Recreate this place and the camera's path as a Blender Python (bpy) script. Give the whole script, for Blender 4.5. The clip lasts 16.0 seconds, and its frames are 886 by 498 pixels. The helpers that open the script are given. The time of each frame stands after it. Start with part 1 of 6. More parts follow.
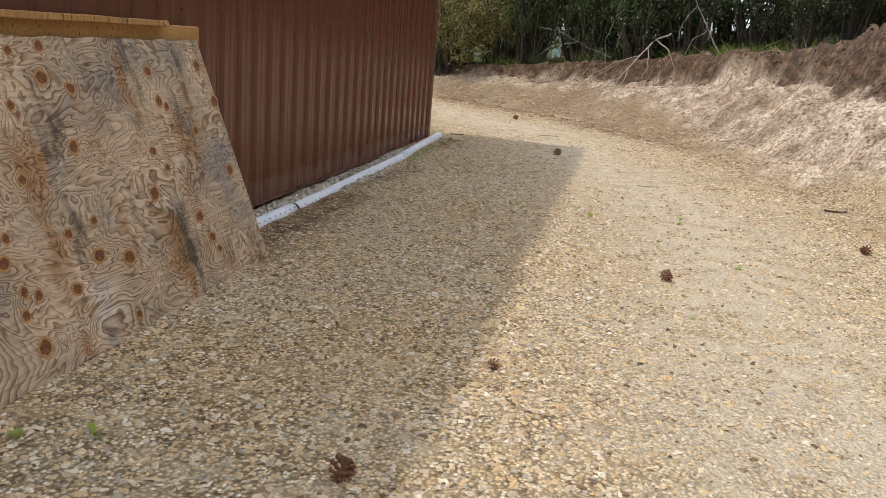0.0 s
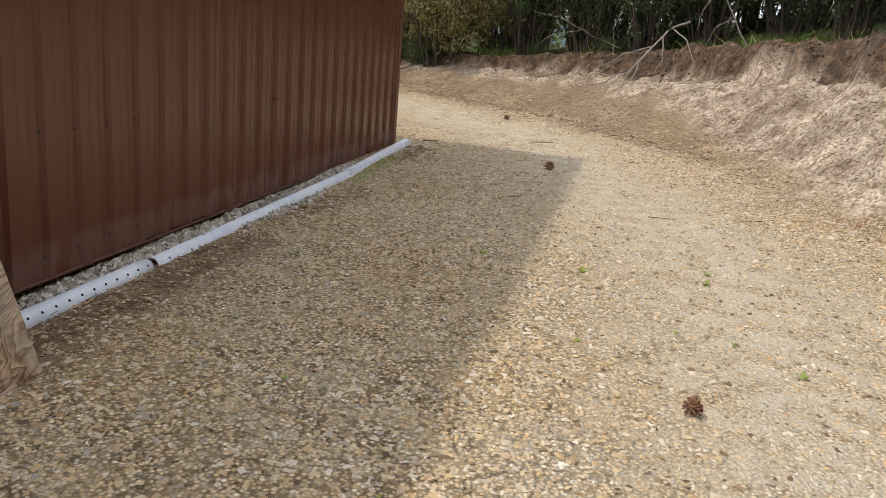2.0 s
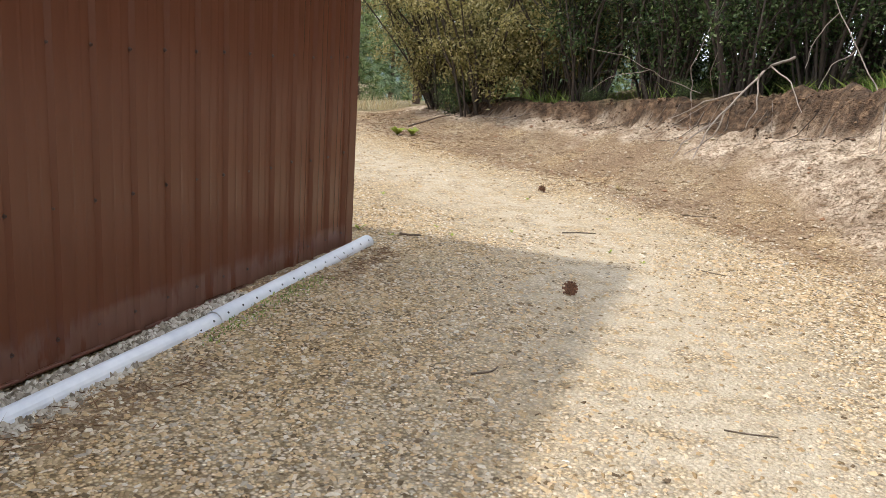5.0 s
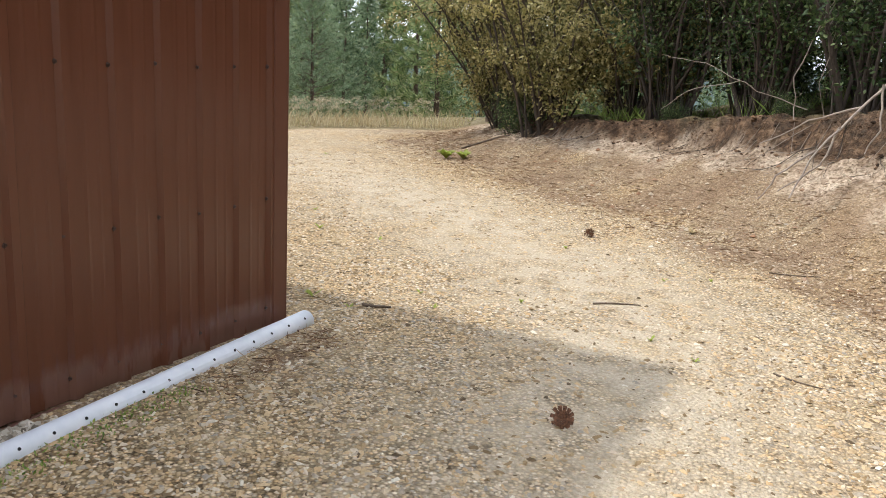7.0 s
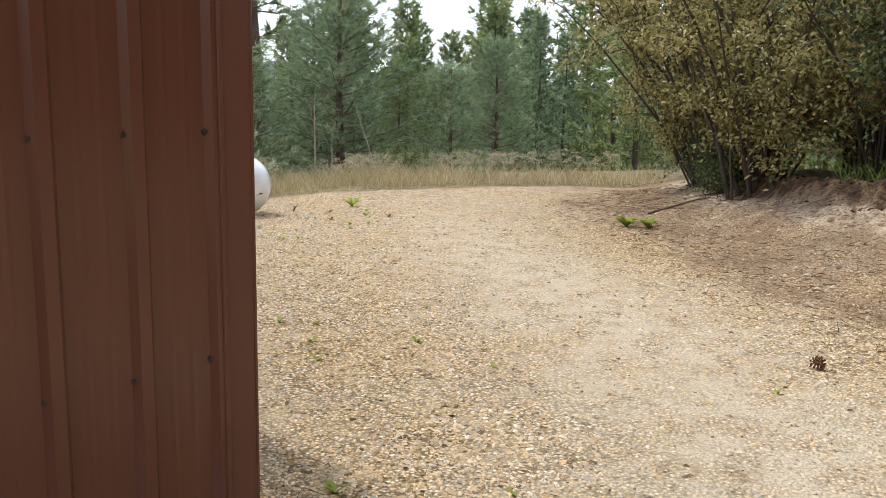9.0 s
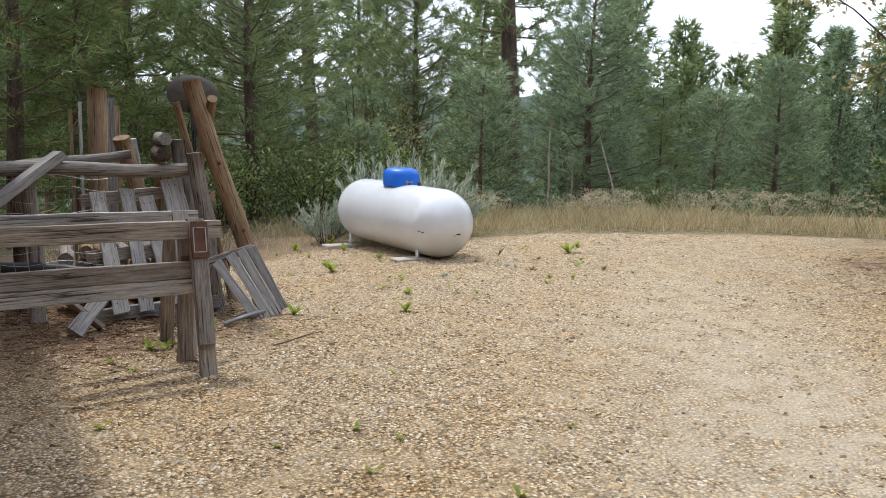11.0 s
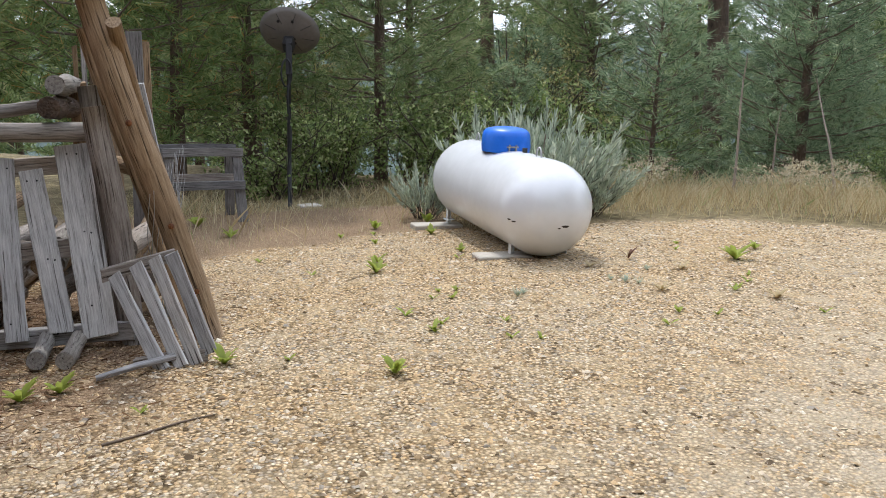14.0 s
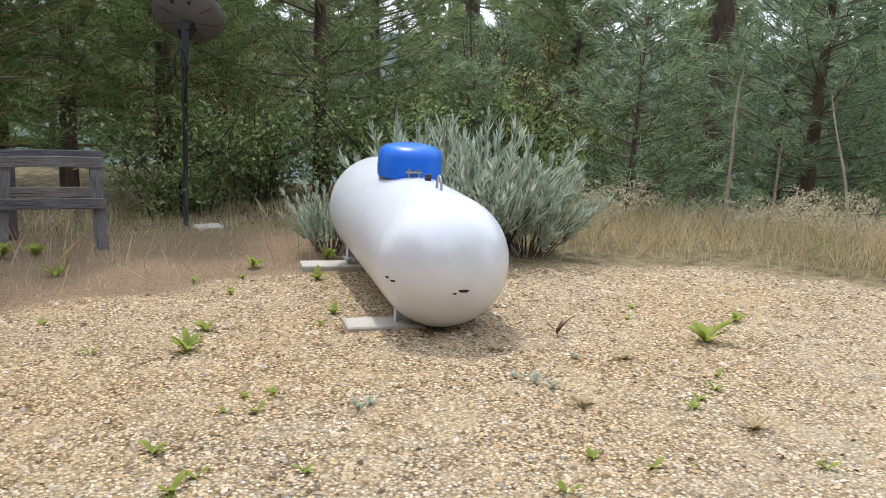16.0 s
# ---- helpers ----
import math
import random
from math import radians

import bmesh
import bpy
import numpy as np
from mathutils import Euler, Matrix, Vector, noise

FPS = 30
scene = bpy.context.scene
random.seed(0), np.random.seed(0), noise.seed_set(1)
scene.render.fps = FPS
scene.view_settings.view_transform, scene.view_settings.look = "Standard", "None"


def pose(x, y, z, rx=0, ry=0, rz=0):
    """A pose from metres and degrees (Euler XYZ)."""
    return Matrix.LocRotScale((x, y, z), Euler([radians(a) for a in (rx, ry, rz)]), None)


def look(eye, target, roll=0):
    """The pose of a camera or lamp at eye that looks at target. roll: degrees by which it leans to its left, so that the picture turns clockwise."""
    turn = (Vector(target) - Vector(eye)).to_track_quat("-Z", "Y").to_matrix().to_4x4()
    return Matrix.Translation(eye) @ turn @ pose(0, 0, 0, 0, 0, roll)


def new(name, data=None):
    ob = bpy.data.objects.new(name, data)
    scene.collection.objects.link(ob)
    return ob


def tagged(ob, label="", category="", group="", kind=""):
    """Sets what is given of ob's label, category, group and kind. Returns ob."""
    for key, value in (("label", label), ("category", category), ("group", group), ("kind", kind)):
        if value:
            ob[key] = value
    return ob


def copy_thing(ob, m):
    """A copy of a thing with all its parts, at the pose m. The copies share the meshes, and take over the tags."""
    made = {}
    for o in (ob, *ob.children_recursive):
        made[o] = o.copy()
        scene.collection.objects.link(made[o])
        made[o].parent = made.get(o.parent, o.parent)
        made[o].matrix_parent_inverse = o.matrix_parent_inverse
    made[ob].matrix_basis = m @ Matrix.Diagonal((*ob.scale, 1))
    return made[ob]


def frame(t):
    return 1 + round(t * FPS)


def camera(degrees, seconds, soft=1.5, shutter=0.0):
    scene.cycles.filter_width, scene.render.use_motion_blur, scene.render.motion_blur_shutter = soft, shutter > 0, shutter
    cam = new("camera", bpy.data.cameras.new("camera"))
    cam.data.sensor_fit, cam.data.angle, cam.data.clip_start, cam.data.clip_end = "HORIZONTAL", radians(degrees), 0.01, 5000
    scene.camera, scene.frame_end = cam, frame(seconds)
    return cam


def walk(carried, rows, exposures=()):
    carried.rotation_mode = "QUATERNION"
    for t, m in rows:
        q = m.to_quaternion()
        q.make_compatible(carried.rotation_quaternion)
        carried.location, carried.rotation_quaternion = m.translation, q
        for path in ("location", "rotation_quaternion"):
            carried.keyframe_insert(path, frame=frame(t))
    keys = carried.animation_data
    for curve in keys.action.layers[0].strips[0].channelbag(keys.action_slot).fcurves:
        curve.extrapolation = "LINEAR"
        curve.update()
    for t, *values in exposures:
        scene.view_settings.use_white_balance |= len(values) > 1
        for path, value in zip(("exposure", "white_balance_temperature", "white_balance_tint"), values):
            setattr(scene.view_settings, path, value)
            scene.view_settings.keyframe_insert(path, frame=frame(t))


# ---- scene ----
cam = camera(56.2, 16.0, 0.6)
EXPOSURES = [(0, 0.30, 6500, 10), (2.0, 0.22, 6500, 10), (3.0, 0.46, 6450, 10), (4.2, 0.6, 6450, 10), (6.3, 0.6, 6400, 10), (8.0, 0.58, 6400, 10), (9.0, 0.44, 6400, 10), (10.2, 0.29, 6300, 10), (12.3, 0.31, 6200, 10.5), (13.5, 0.38, 6200, 10.5), (16, 0.43, 6150, 10.5)]
PATH = [
    (0, (2.493, -10.116, 1.274), (2.083, -8.222, 0.781), 4.4),
    (0.5, (2.546, -9.651, 1.282), (2.154, -7.761, 0.762), 5.5),
    (1, (2.49, -9.132, 1.291), (2.09, -7.243, 0.77), 5.8),
    (1.5, (2.489, -8.654, 1.278), (2.074, -6.771, 0.749), 5.5),
    (2, (2.477, -8.169, 1.278), (2.048, -6.287, 0.758), 4.8),
    (2.5, (2.464, -7.65, 1.3), (2.025, -5.759, 0.818), 4.4),
    (3, (2.506, -7.178, 1.314), (1.997, -5.304, 0.834), 4.3),
    (3.5, (2.486, -6.669, 1.33), (1.914, -4.808, 0.873), 4.0),
    (4, (2.512, -6.145, 1.321), (1.904, -4.293, 0.873), 4.0),
    (4.2, (2.514, -5.951, 1.335), (1.889, -4.106, 0.881), 4.0),
    (6.3, (2.553, -3.922, 1.38), (1.851, -2.098, 0.956), 2.7),
    (6.5, (2.593, -3.76, 1.38), (1.839, -1.956, 0.958), 2.6),
    (7, (2.58, -3.272, 1.376), (1.691, -1.533, 0.945), 3.0),
    (7.5, (2.528, -2.77, 1.41), (1.622, -1.037, 0.989), 3.2),
    (8, (2.406, -2.279, 1.374), (1.332, -0.655, 0.917), 1.8),
    (8.5, (2.163, -1.819, 1.402), (0.914, -0.306, 1.016), 0.5),
    (9, (1.959, -1.366, 1.408), (0.646, 0.104, 1.07), 1.2),
    (9.5, (1.763, -0.946, 1.428), (0.321, 0.397, 1.084), 1.3),
    (10, (1.515, -0.503, 1.417), (0.024, 0.787, 1.085), 1.6),
    (10.2, (1.44, -0.333, 1.414), (-0.1, 0.903, 1.098), 1.6),
    (12.3, (0.518, 1.247, 1.393), (-1.355, 1.879, 1.089), 1.4),
    (12.5, (0.345, 1.407, 1.406), (-1.526, 2.04, 1.095), 1.6),
    (13, (0.036, 1.762, 1.392), (-1.828, 2.389, 1.028), 1.9),
    (13.5, (-0.31, 2.034, 1.406), (-2.206, 2.51, 0.986), 1.6),
    (14, (-0.722, 2.306, 1.419), (-2.621, 2.77, 0.999), 1.8),
    (14.5, (-1.106, 2.627, 1.425), (-3.009, 3.078, 1.006), 2.4),
    (15, (-1.522, 2.925, 1.425), (-3.429, 3.369, 1.015), 3.0),
    (15.5, (-1.905, 3.242, 1.415), (-3.81, 3.686, 0.999), 3.4),
    (16, (-2.305, 3.541, 1.448), (-4.209, 3.981, 1.024), 3.4),
]
walk(cam, [(t, look(eye, target, roll)) for t, eye, target, roll in PATH], EXPOSURES)

# ---- world, sun, light ----
world = bpy.data.worlds.new("sky_world")
scene.world = world
world.use_nodes = True
wn = world.node_tree
sky = wn.nodes.new("ShaderNodeTexSky")
sky.sky_type = "NISHITA"
sky.sun_disc = False
SUN_DIR = Vector((1.56, 0.25, -2.75)).normalized()
sky.sun_elevation = math.asin(-SUN_DIR.z)
sky.sun_rotation = math.atan2(-SUN_DIR.x, -SUN_DIR.y)
sky.dust_density = 4.0
sky.air_density = 1.0
haze = wn.nodes.new("ShaderNodeMix")
haze.data_type = "RGBA"
haze.inputs["Factor"].default_value = 0.78
haze.inputs[7].default_value = (10.3, 10.9, 12.3, 1)
wn.links.new(sky.outputs[0], haze.inputs[6])
bg = wn.nodes["Background"]
wn.links.new(haze.outputs[2], bg.inputs[0])
bg.inputs[1].default_value = 0.138
sun = new("sun", bpy.data.lights.new("sun", "SUN"))
sun.data.energy = 1.95
sun.data.angle = radians(2.0)
sun.data.color = (1.0, 0.95, 0.87)
sun.matrix_world = look(-SUN_DIR * 50, (0, 0, 0))


# ---- building helpers ----
def part(name, bm, material, parent=None, label=""):
    """Links a bmesh as one mesh object, under a thing or part."""
    me = bpy.data.meshes.new(name)
    bm.to_mesh(me)
    bm.free()
    me.materials.append(material)
    ob = new(name, me)
    if parent is not None:
        ob.parent = parent
    if label:
        ob["label"] = label
    return ob


def part_data(name, verts, faces, material, parent=None, label="", smooth=False):
    me = bpy.data.meshes.new(name)
    me.from_pydata(verts, [], faces)
    me.materials.append(material)
    if smooth:
        me.shade_smooth()
    ob = new(name, me)
    if parent is not None:
        ob.parent = parent
    if label:
        ob["label"] = label
    return ob


def thing(name, label, category, m=None, group="", kind=""):
    ob = new(name)
    ob.empty_display_size = 0.1
    if m is not None:
        ob.matrix_world = m
    return tagged(ob, label, category, group, kind)


def box(bm, size, m=None, bevel=0.0):
    r = bmesh.ops.create_cube(bm, size=1, matrix=(m or Matrix()) @ Matrix.Diagonal((*size, 1)))
    if bevel:
        edges = list({e for v in r["verts"] for e in v.link_edges})
        bmesh.ops.bevel(bm, geom=edges, offset=bevel, segments=1, affect="EDGES")
    return r["verts"]


def beam(bm, a, b, w, h, roll=0.0, bevel=0.004):
    """A board from a to b, w wide and h thick."""
    a, b = Vector(a), Vector(b)
    d = b - a
    up = Vector((0, 0, 1)) if abs(d.normalized().z) < 0.95 else Vector((1, 0, 0))
    y = up.cross(d.normalized()).normalized()
    z = d.normalized().cross(y)
    m = Matrix((d.normalized(), y, z)).transposed().to_4x4()
    m = Matrix.Translation((a + b) / 2) @ m @ pose(0, 0, 0, roll)
    box(bm, (d.length, w, h), m, bevel)


def tube(bm, pts, radii, seg=8, caps=True, wob=0.0):
    """A tapered tube through points."""
    pts = [Vector(p) for p in pts]
    rings = []
    ref = Vector((0.31, 0.77, 0.55))
    for i, p in enumerate(pts):
        d = (pts[min(i + 1, len(pts) - 1)] - pts[max(i - 1, 0)]).normalized()
        if abs(d.dot(ref)) > 0.97:
            ref = Vector((0.9, -0.2, 0.3))
        u = d.cross(ref).normalized()
        v = d.cross(u)
        ring = []
        for k in range(seg):
            a = 2 * math.pi * k / seg
            r = radii[i] * (1 + wob * noise.noise((p * 9) + Vector((math.cos(a), math.sin(a), 0)) * 1.7))
            ring.append(bm.verts.new(p + (u * math.cos(a) + v * math.sin(a)) * r))
        rings.append(ring)
    for a, b in zip(rings, rings[1:]):
        for k in range(seg):
            f = bm.faces.new((a[k], a[(k + 1) % seg], b[(k + 1) % seg], b[k]))
            f.smooth = True
    if caps:
        bm.faces.new(rings[0])
        bm.faces.new(rings[-1][::-1])


def lattice(ix, iy, seed):
    h = (ix.astype(np.int64) * 374761393 + iy.astype(np.int64) * 668265263 + seed * 974711) & 0x7FFFFFFF
    h = ((h ^ (h >> 13)) * 1274126177) & 0x7FFFFFFF
    return ((h ^ (h >> 16)) & 0xFFFF) / 65535.0


def vnoise(x, y, scale, seed=0):
    """Smooth value noise on arrays, -1 to 1."""
    x, y = np.asarray(x, float) * scale, np.asarray(y, float) * scale
    ix, iy = np.floor(x), np.floor(y)
    fx, fy = x - ix, y - iy
    fx, fy = fx * fx * (3 - 2 * fx), fy * fy * (3 - 2 * fy)
    a, b = lattice(ix, iy, seed), lattice(ix + 1, iy, seed)
    c, d = lattice(ix, iy + 1, seed), lattice(ix + 1, iy + 1, seed)
    return 2 * ((a + (b - a) * fx) * (1 - fy) + (c + (d - c) * fx) * fy) - 1


# ---- materials ----
class Nodes:
    """A small node-material writer."""

    def __init__(self, name, rough=0.8, metal=0.0, spec=0.5):
        self.mat = bpy.data.materials.new(name)
        self.mat.use_nodes = True
        self.t = self.mat.node_tree
        self.b = self.t.nodes["Principled BSDF"]
        self.b.inputs["Roughness"].default_value = rough
        self.b.inputs["Metallic"].default_value = metal
        self.b.inputs["Specular IOR Level"].default_value = spec

    def node(self, kind, **kw):
        n = self.t.nodes.new(kind)
        for k, v in kw.items():
            n.inputs[k].default_value = v
        return n

    def link(self, a, b):
        self.t.links.new(a, b)

    def coords(self, scale=(1, 1, 1), which="Object"):
        tc = self.t.nodes.new("ShaderNodeTexCoord")
        mp = self.t.nodes.new("ShaderNodeMapping")
        mp.inputs["Scale"].default_value = scale
        self.link(tc.outputs[which], mp.inputs["Vector"])
        return mp.outputs[0]

    def noise(self, scale, detail=4.0, vec=None, rough=0.55, dist=0.0):
        n = self.node("ShaderNodeTexNoise", Scale=scale, Detail=detail, Roughness=rough, Distortion=dist)
        if vec is not None:
            self.link(vec, n.inputs["Vector"])
        return n.outputs["Fac"]

    def ramp(self, fac, stops):
        r = self.t.nodes.new("ShaderNodeValToRGB")
        els = r.color_ramp.elements
        while len(els) < len(stops):
            els.new(0.5)
        for e, (p, c) in zip(els, stops):
            e.position = p
            e.color = (*c, 1) if len(c) == 3 else c
        self.link(fac, r.inputs[0])
        return r.outputs[0]

    def mix(self, fac, a, b, mode="MIX"):
        m = self.t.nodes.new("ShaderNodeMix")
        m.data_type = "RGBA"
        m.blend_type = mode
        for val, idx in ((fac, 0), (a, 6), (b, 7)):
            if isinstance(val, (int, float)):
                m.inputs[idx].default_value = val
            elif isinstance(val, tuple):
                m.inputs[idx].default_value = (*val, 1)
            else:
                self.link(val, m.inputs[idx])
        return m.outputs[2]

    def math(self, op, a, b=0.0):
        m = self.t.nodes.new("ShaderNodeMath")
        m.operation = op
        for val, idx in ((a, 0), (b, 1)):
            if isinstance(val, (int, float)):
                m.inputs[idx].default_value = val
            else:
                self.link(val, m.inputs[idx])
        return m.outputs[0]

    def attr(self, name):
        a = self.t.nodes.new("ShaderNodeAttribute")
        a.attribute_name = name
        return a.outputs["Fac"]

    def rand(self, island=False):
        if island:
            return self.t.nodes.new("ShaderNodeNewGeometry").outputs["Random Per Island"]
        return self.t.nodes.new("ShaderNodeObjectInfo").outputs["Random"]

    def color(self, c):
        if isinstance(c, tuple):
            self.b.inputs["Base Color"].default_value = (*c, 1)
        else:
            self.link(c, self.b.inputs["Base Color"])

    def bump(self, height, strength=0.4, distance=0.01):
        n = self.node("ShaderNodeBump", Strength=strength, Distance=distance)
        self.link(height, n.inputs["Height"])
        self.link(n.outputs[0], self.b.inputs["Normal"])

    def rough(self, fac, lo, hi):
        m = self.t.nodes.new("ShaderNodeMapRange")
        m.inputs["To Min"].default_value, m.inputs["To Max"].default_value = lo, hi
        self.link(fac, m.inputs["Value"])
        self.link(m.outputs[0], self.b.inputs["Roughness"])


def plain(name, c1, c2, scale=8.0, rough=0.75, metal=0.0, bump=0.2, dist=0.004, stretch=(1, 1, 1), spec=0.4, fine=6.0):
    """A surface of two mottled tones with grain."""
    n = Nodes(name, rough, metal, spec)
    v = n.coords(stretch)
    big, small = n.noise(scale, 5, v), n.noise(scale * fine, 3, v)
    f = n.math("ADD", n.math("MULTIPLY", big, 0.65), n.math("MULTIPLY", small, 0.35))
    n.color(n.ramp(f, [(0.35, c1), (0.65, c2)]))
    n.bump(small, bump, dist)
    return n.mat


def leafy(name, stops, rough=0.6, trans=0.35):
    """Leaves: a tone for each leaf, some light passing through."""
    n = Nodes(name, rough, 0, 0.3)
    r = n.ramp(n.rand(True), stops)
    tone = n.noise(1.3, 2, n.coords())
    c = n.mix(0.55, r, n.ramp(tone, [(0.35, (0.6, 0.6, 0.6)), (0.65, (1.0, 1.0, 1.0))]), "MULTIPLY")
    n.color(c)
    tr = n.t.nodes.new("ShaderNodeBsdfTranslucent")
    n.link(c, tr.inputs[0])
    ms = n.node("ShaderNodeMixShader", Fac=trans)
    n.link(n.b.outputs[0], ms.inputs[1])
    n.link(tr.outputs[0], ms.inputs[2])
    n.link(ms.outputs[0], n.t.nodes["Material Output"].inputs["Surface"])
    return n.mat


def ground_material():
    n = Nodes("ground_gravel_dirt_grass", 0.9, 0, 0.2)
    v = n.coords()
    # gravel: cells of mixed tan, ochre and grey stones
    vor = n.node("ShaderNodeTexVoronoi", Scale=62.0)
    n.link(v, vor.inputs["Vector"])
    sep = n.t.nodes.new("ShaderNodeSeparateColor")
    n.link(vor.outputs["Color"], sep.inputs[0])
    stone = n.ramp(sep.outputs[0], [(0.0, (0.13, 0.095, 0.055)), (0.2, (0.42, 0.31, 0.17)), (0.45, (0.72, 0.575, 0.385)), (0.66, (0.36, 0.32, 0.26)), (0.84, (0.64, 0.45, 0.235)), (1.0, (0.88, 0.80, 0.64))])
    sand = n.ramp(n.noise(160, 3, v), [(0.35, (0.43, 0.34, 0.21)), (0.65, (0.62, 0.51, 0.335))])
    # shade between stones put into the colour: cell middles lighter, edges darker
    gap_shade = n.ramp(vor.outputs["Distance"], [(0.26, (1.18, 1.18, 1.18)), (0.64, (0.42, 0.385, 0.335))])
    stone = n.mix(1.0, stone, gap_shade, "MULTIPLY")
    patches = n.noise(0.9, 4, v)
    gravel = n.mix(n.ramp(n.noise(5, 4, v), [(0.42, (0, 0, 0)), (0.68, (0.5, 0.5, 0.5))]), stone, sand)
    gravel = n.mix(n.ramp(patches, [(0.38, (0.7, 0.7, 0.7)), (0.58, (0, 0, 0))]), gravel, n.mix(1.0, gravel, (1.0, 0.90, 0.74), "MULTIPLY"))
    dust = n.ramp(n.noise(60, 4, v), [(0.3, (0.44, 0.365, 0.26)), (0.7, (0.66, 0.57, 0.43))])
    dustf = n.math("MULTIPLY", n.attr("dust"), n.ramp(n.noise(6, 5, v), [(0.35, (0.25, 0.25, 0.25)), (0.6, (1, 1, 1))]))
    c = n.mix(dustf, gravel, dust)
    # pine needles and litter; the mask also paints gap shade along the wall
    wv = n.coords((1, 1, 1))
    litter = n.ramp(n.noise(55, 5, wv, 0.7, 1.5), [(0.32, (0.085, 0.053, 0.032)), (0.5, (0.23, 0.15, 0.092)), (0.68, (0.43, 0.32, 0.21))])
    c = n.mix(n.attr("needles"), c, litter)
    # bare cut soil of the bank
    soil = n.ramp(n.noise(5, 6, v, 0.65), [(0.3, (0.34, 0.24, 0.165)), (0.45, (0.60, 0.48, 0.36)), (0.58, (0.76, 0.64, 0.50)), (0.8, (0.82, 0.72, 0.58))])
    fine = n.ramp(n.noise(34, 5, v), [(0.32, (0.40, 0.37, 0.34)), (0.52, (1, 1, 1))])
    soil = n.mix(0.7, soil, n.ramp(n.noise(17, 5, v, 0.7), [(0.38, (0.5, 0.45, 0.4)), (0.58, (1.05, 1.05, 1.05))]), "MULTIPLY")
    # streak tones stand for lit and shaded sides of the rills
    soil = n.mix(1.0, soil, n.ramp(n.attr("streak"), [(0.15, (0.58, 0.53, 0.49)), (0.5, (0.98, 0.96, 0.94)), (0.8, (1.22, 1.20, 1.18))]), "MULTIPLY")
    c = n.mix(n.attr("soil"), c, n.mix(1.0, soil, fine, "MULTIPLY"))
    # dark topsoil of the cut edge, deepened for shade under the lip
    humus_shade = n.ramp(n.noise(9, 7, v, 0.75), [(0.36, (0.018, 0.011, 0.007)), (0.5, (0.085, 0.048, 0.027)), (0.66, (0.27, 0.17, 0.10))])
    c = n.mix(n.attr("humus_shade"), c, humus_shade)
    # grassy and wooded floor
    wood = n.ramp(n.noise(9, 6, v, 0.7), [(0.3, (0.07, 0.055, 0.03)), (0.5, (0.20, 0.16, 0.085)), (0.7, (0.33, 0.27, 0.15))])
    c = n.mix(n.attr("wild"), c, wood)
    far = n.ramp(n.noise(0.15, 5, v), [(0.35, (0.03, 0.05, 0.045)), (0.65, (0.07, 0.10, 0.085))])
    c = n.mix(n.attr("far"), c, far)
    n.color(c)
    cell = n.math("SUBTRACT", 1.0, vor.outputs["Distance"])
    hgt = n.math("ADD", n.math("MULTIPLY", cell, 0.6), n.math("MULTIPLY", n.noise(90, 4, v), 0.6))
    lump = n.math("MULTIPLY", n.noise(13, 6, v, 0.7, 0.6), n.math("MULTIPLY", n.attr("soil"), 3.2))
    n.bump(n.math("ADD", hgt, lump), 1.0, 0.022)
    return n.mat


def stone_material(name="gravel_stone"):
    n = Nodes(name, 0.85, 0, 0.3)
    c = n.ramp(n.rand(True), [(0.0, (0.13, 0.092, 0.055)), (0.15, (0.36, 0.25, 0.13)), (0.34, (0.66, 0.50, 0.30)), (0.52, (0.60, 0.41, 0.215)), (0.66, (0.38, 0.34, 0.28)), (0.80, (0.64, 0.515, 0.35)), (0.94, (0.70, 0.59, 0.445)), (1.0, (0.76, 0.70, 0.57))])
    n.color(n.mix(0.35, c, n.ramp(n.noise(120, 2, n.coords()), [(0.3, (0.5, 0.5, 0.5)), (0.7, (1, 1, 1))]), "MULTIPLY"))
    return n.mat


def metal_siding_material():
    n = Nodes("brown_painted_metal_siding", 0.22, 0.0, 0.42)
    v = n.coords()
    streak = n.noise(3.0, 5, n.coords((6, 6, 0.5)))
    c = n.ramp(streak, [(0.3, (0.124, 0.045, 0.025)), (0.7, (0.132, 0.049, 0.027))])
    spots = n.ramp(n.noise(30, 3, v), [(0.7, (0, 0, 0)), (0.78, (0.5, 0.5, 0.5))])
    c = n.mix(n.math("MULTIPLY", spots, 0.06), c, (0.21, 0.12, 0.085))
    # splash dust on the lowest hand's breadth
    sep = n.t.nodes.new("ShaderNodeSeparateXYZ")
    n.link(v, sep.inputs[0])
    low = n.math("SUBTRACT", 0.23, sep.outputs[2])
    low = n.math("MULTIPLY", n.math("MAXIMUM", low, 0.0), 5.5)
    low = n.math("MULTIPLY", low, n.ramp(n.noise(2.2, 5, n.coords((4, 4, 1))), [(0.42, (0, 0, 0)), (0.7, (1, 1, 1))]))
    n.color(n.mix(n.math("MINIMUM", low, 0.13), c, (0.36, 0.28, 0.24)))
    n.rough(n.noise(7, 4, v), 0.18, 0.26)
    n.bump(n.noise(1.2, 2, n.coords((1, 1, 0.5))), 0.08, 0.01)
    return n.mat


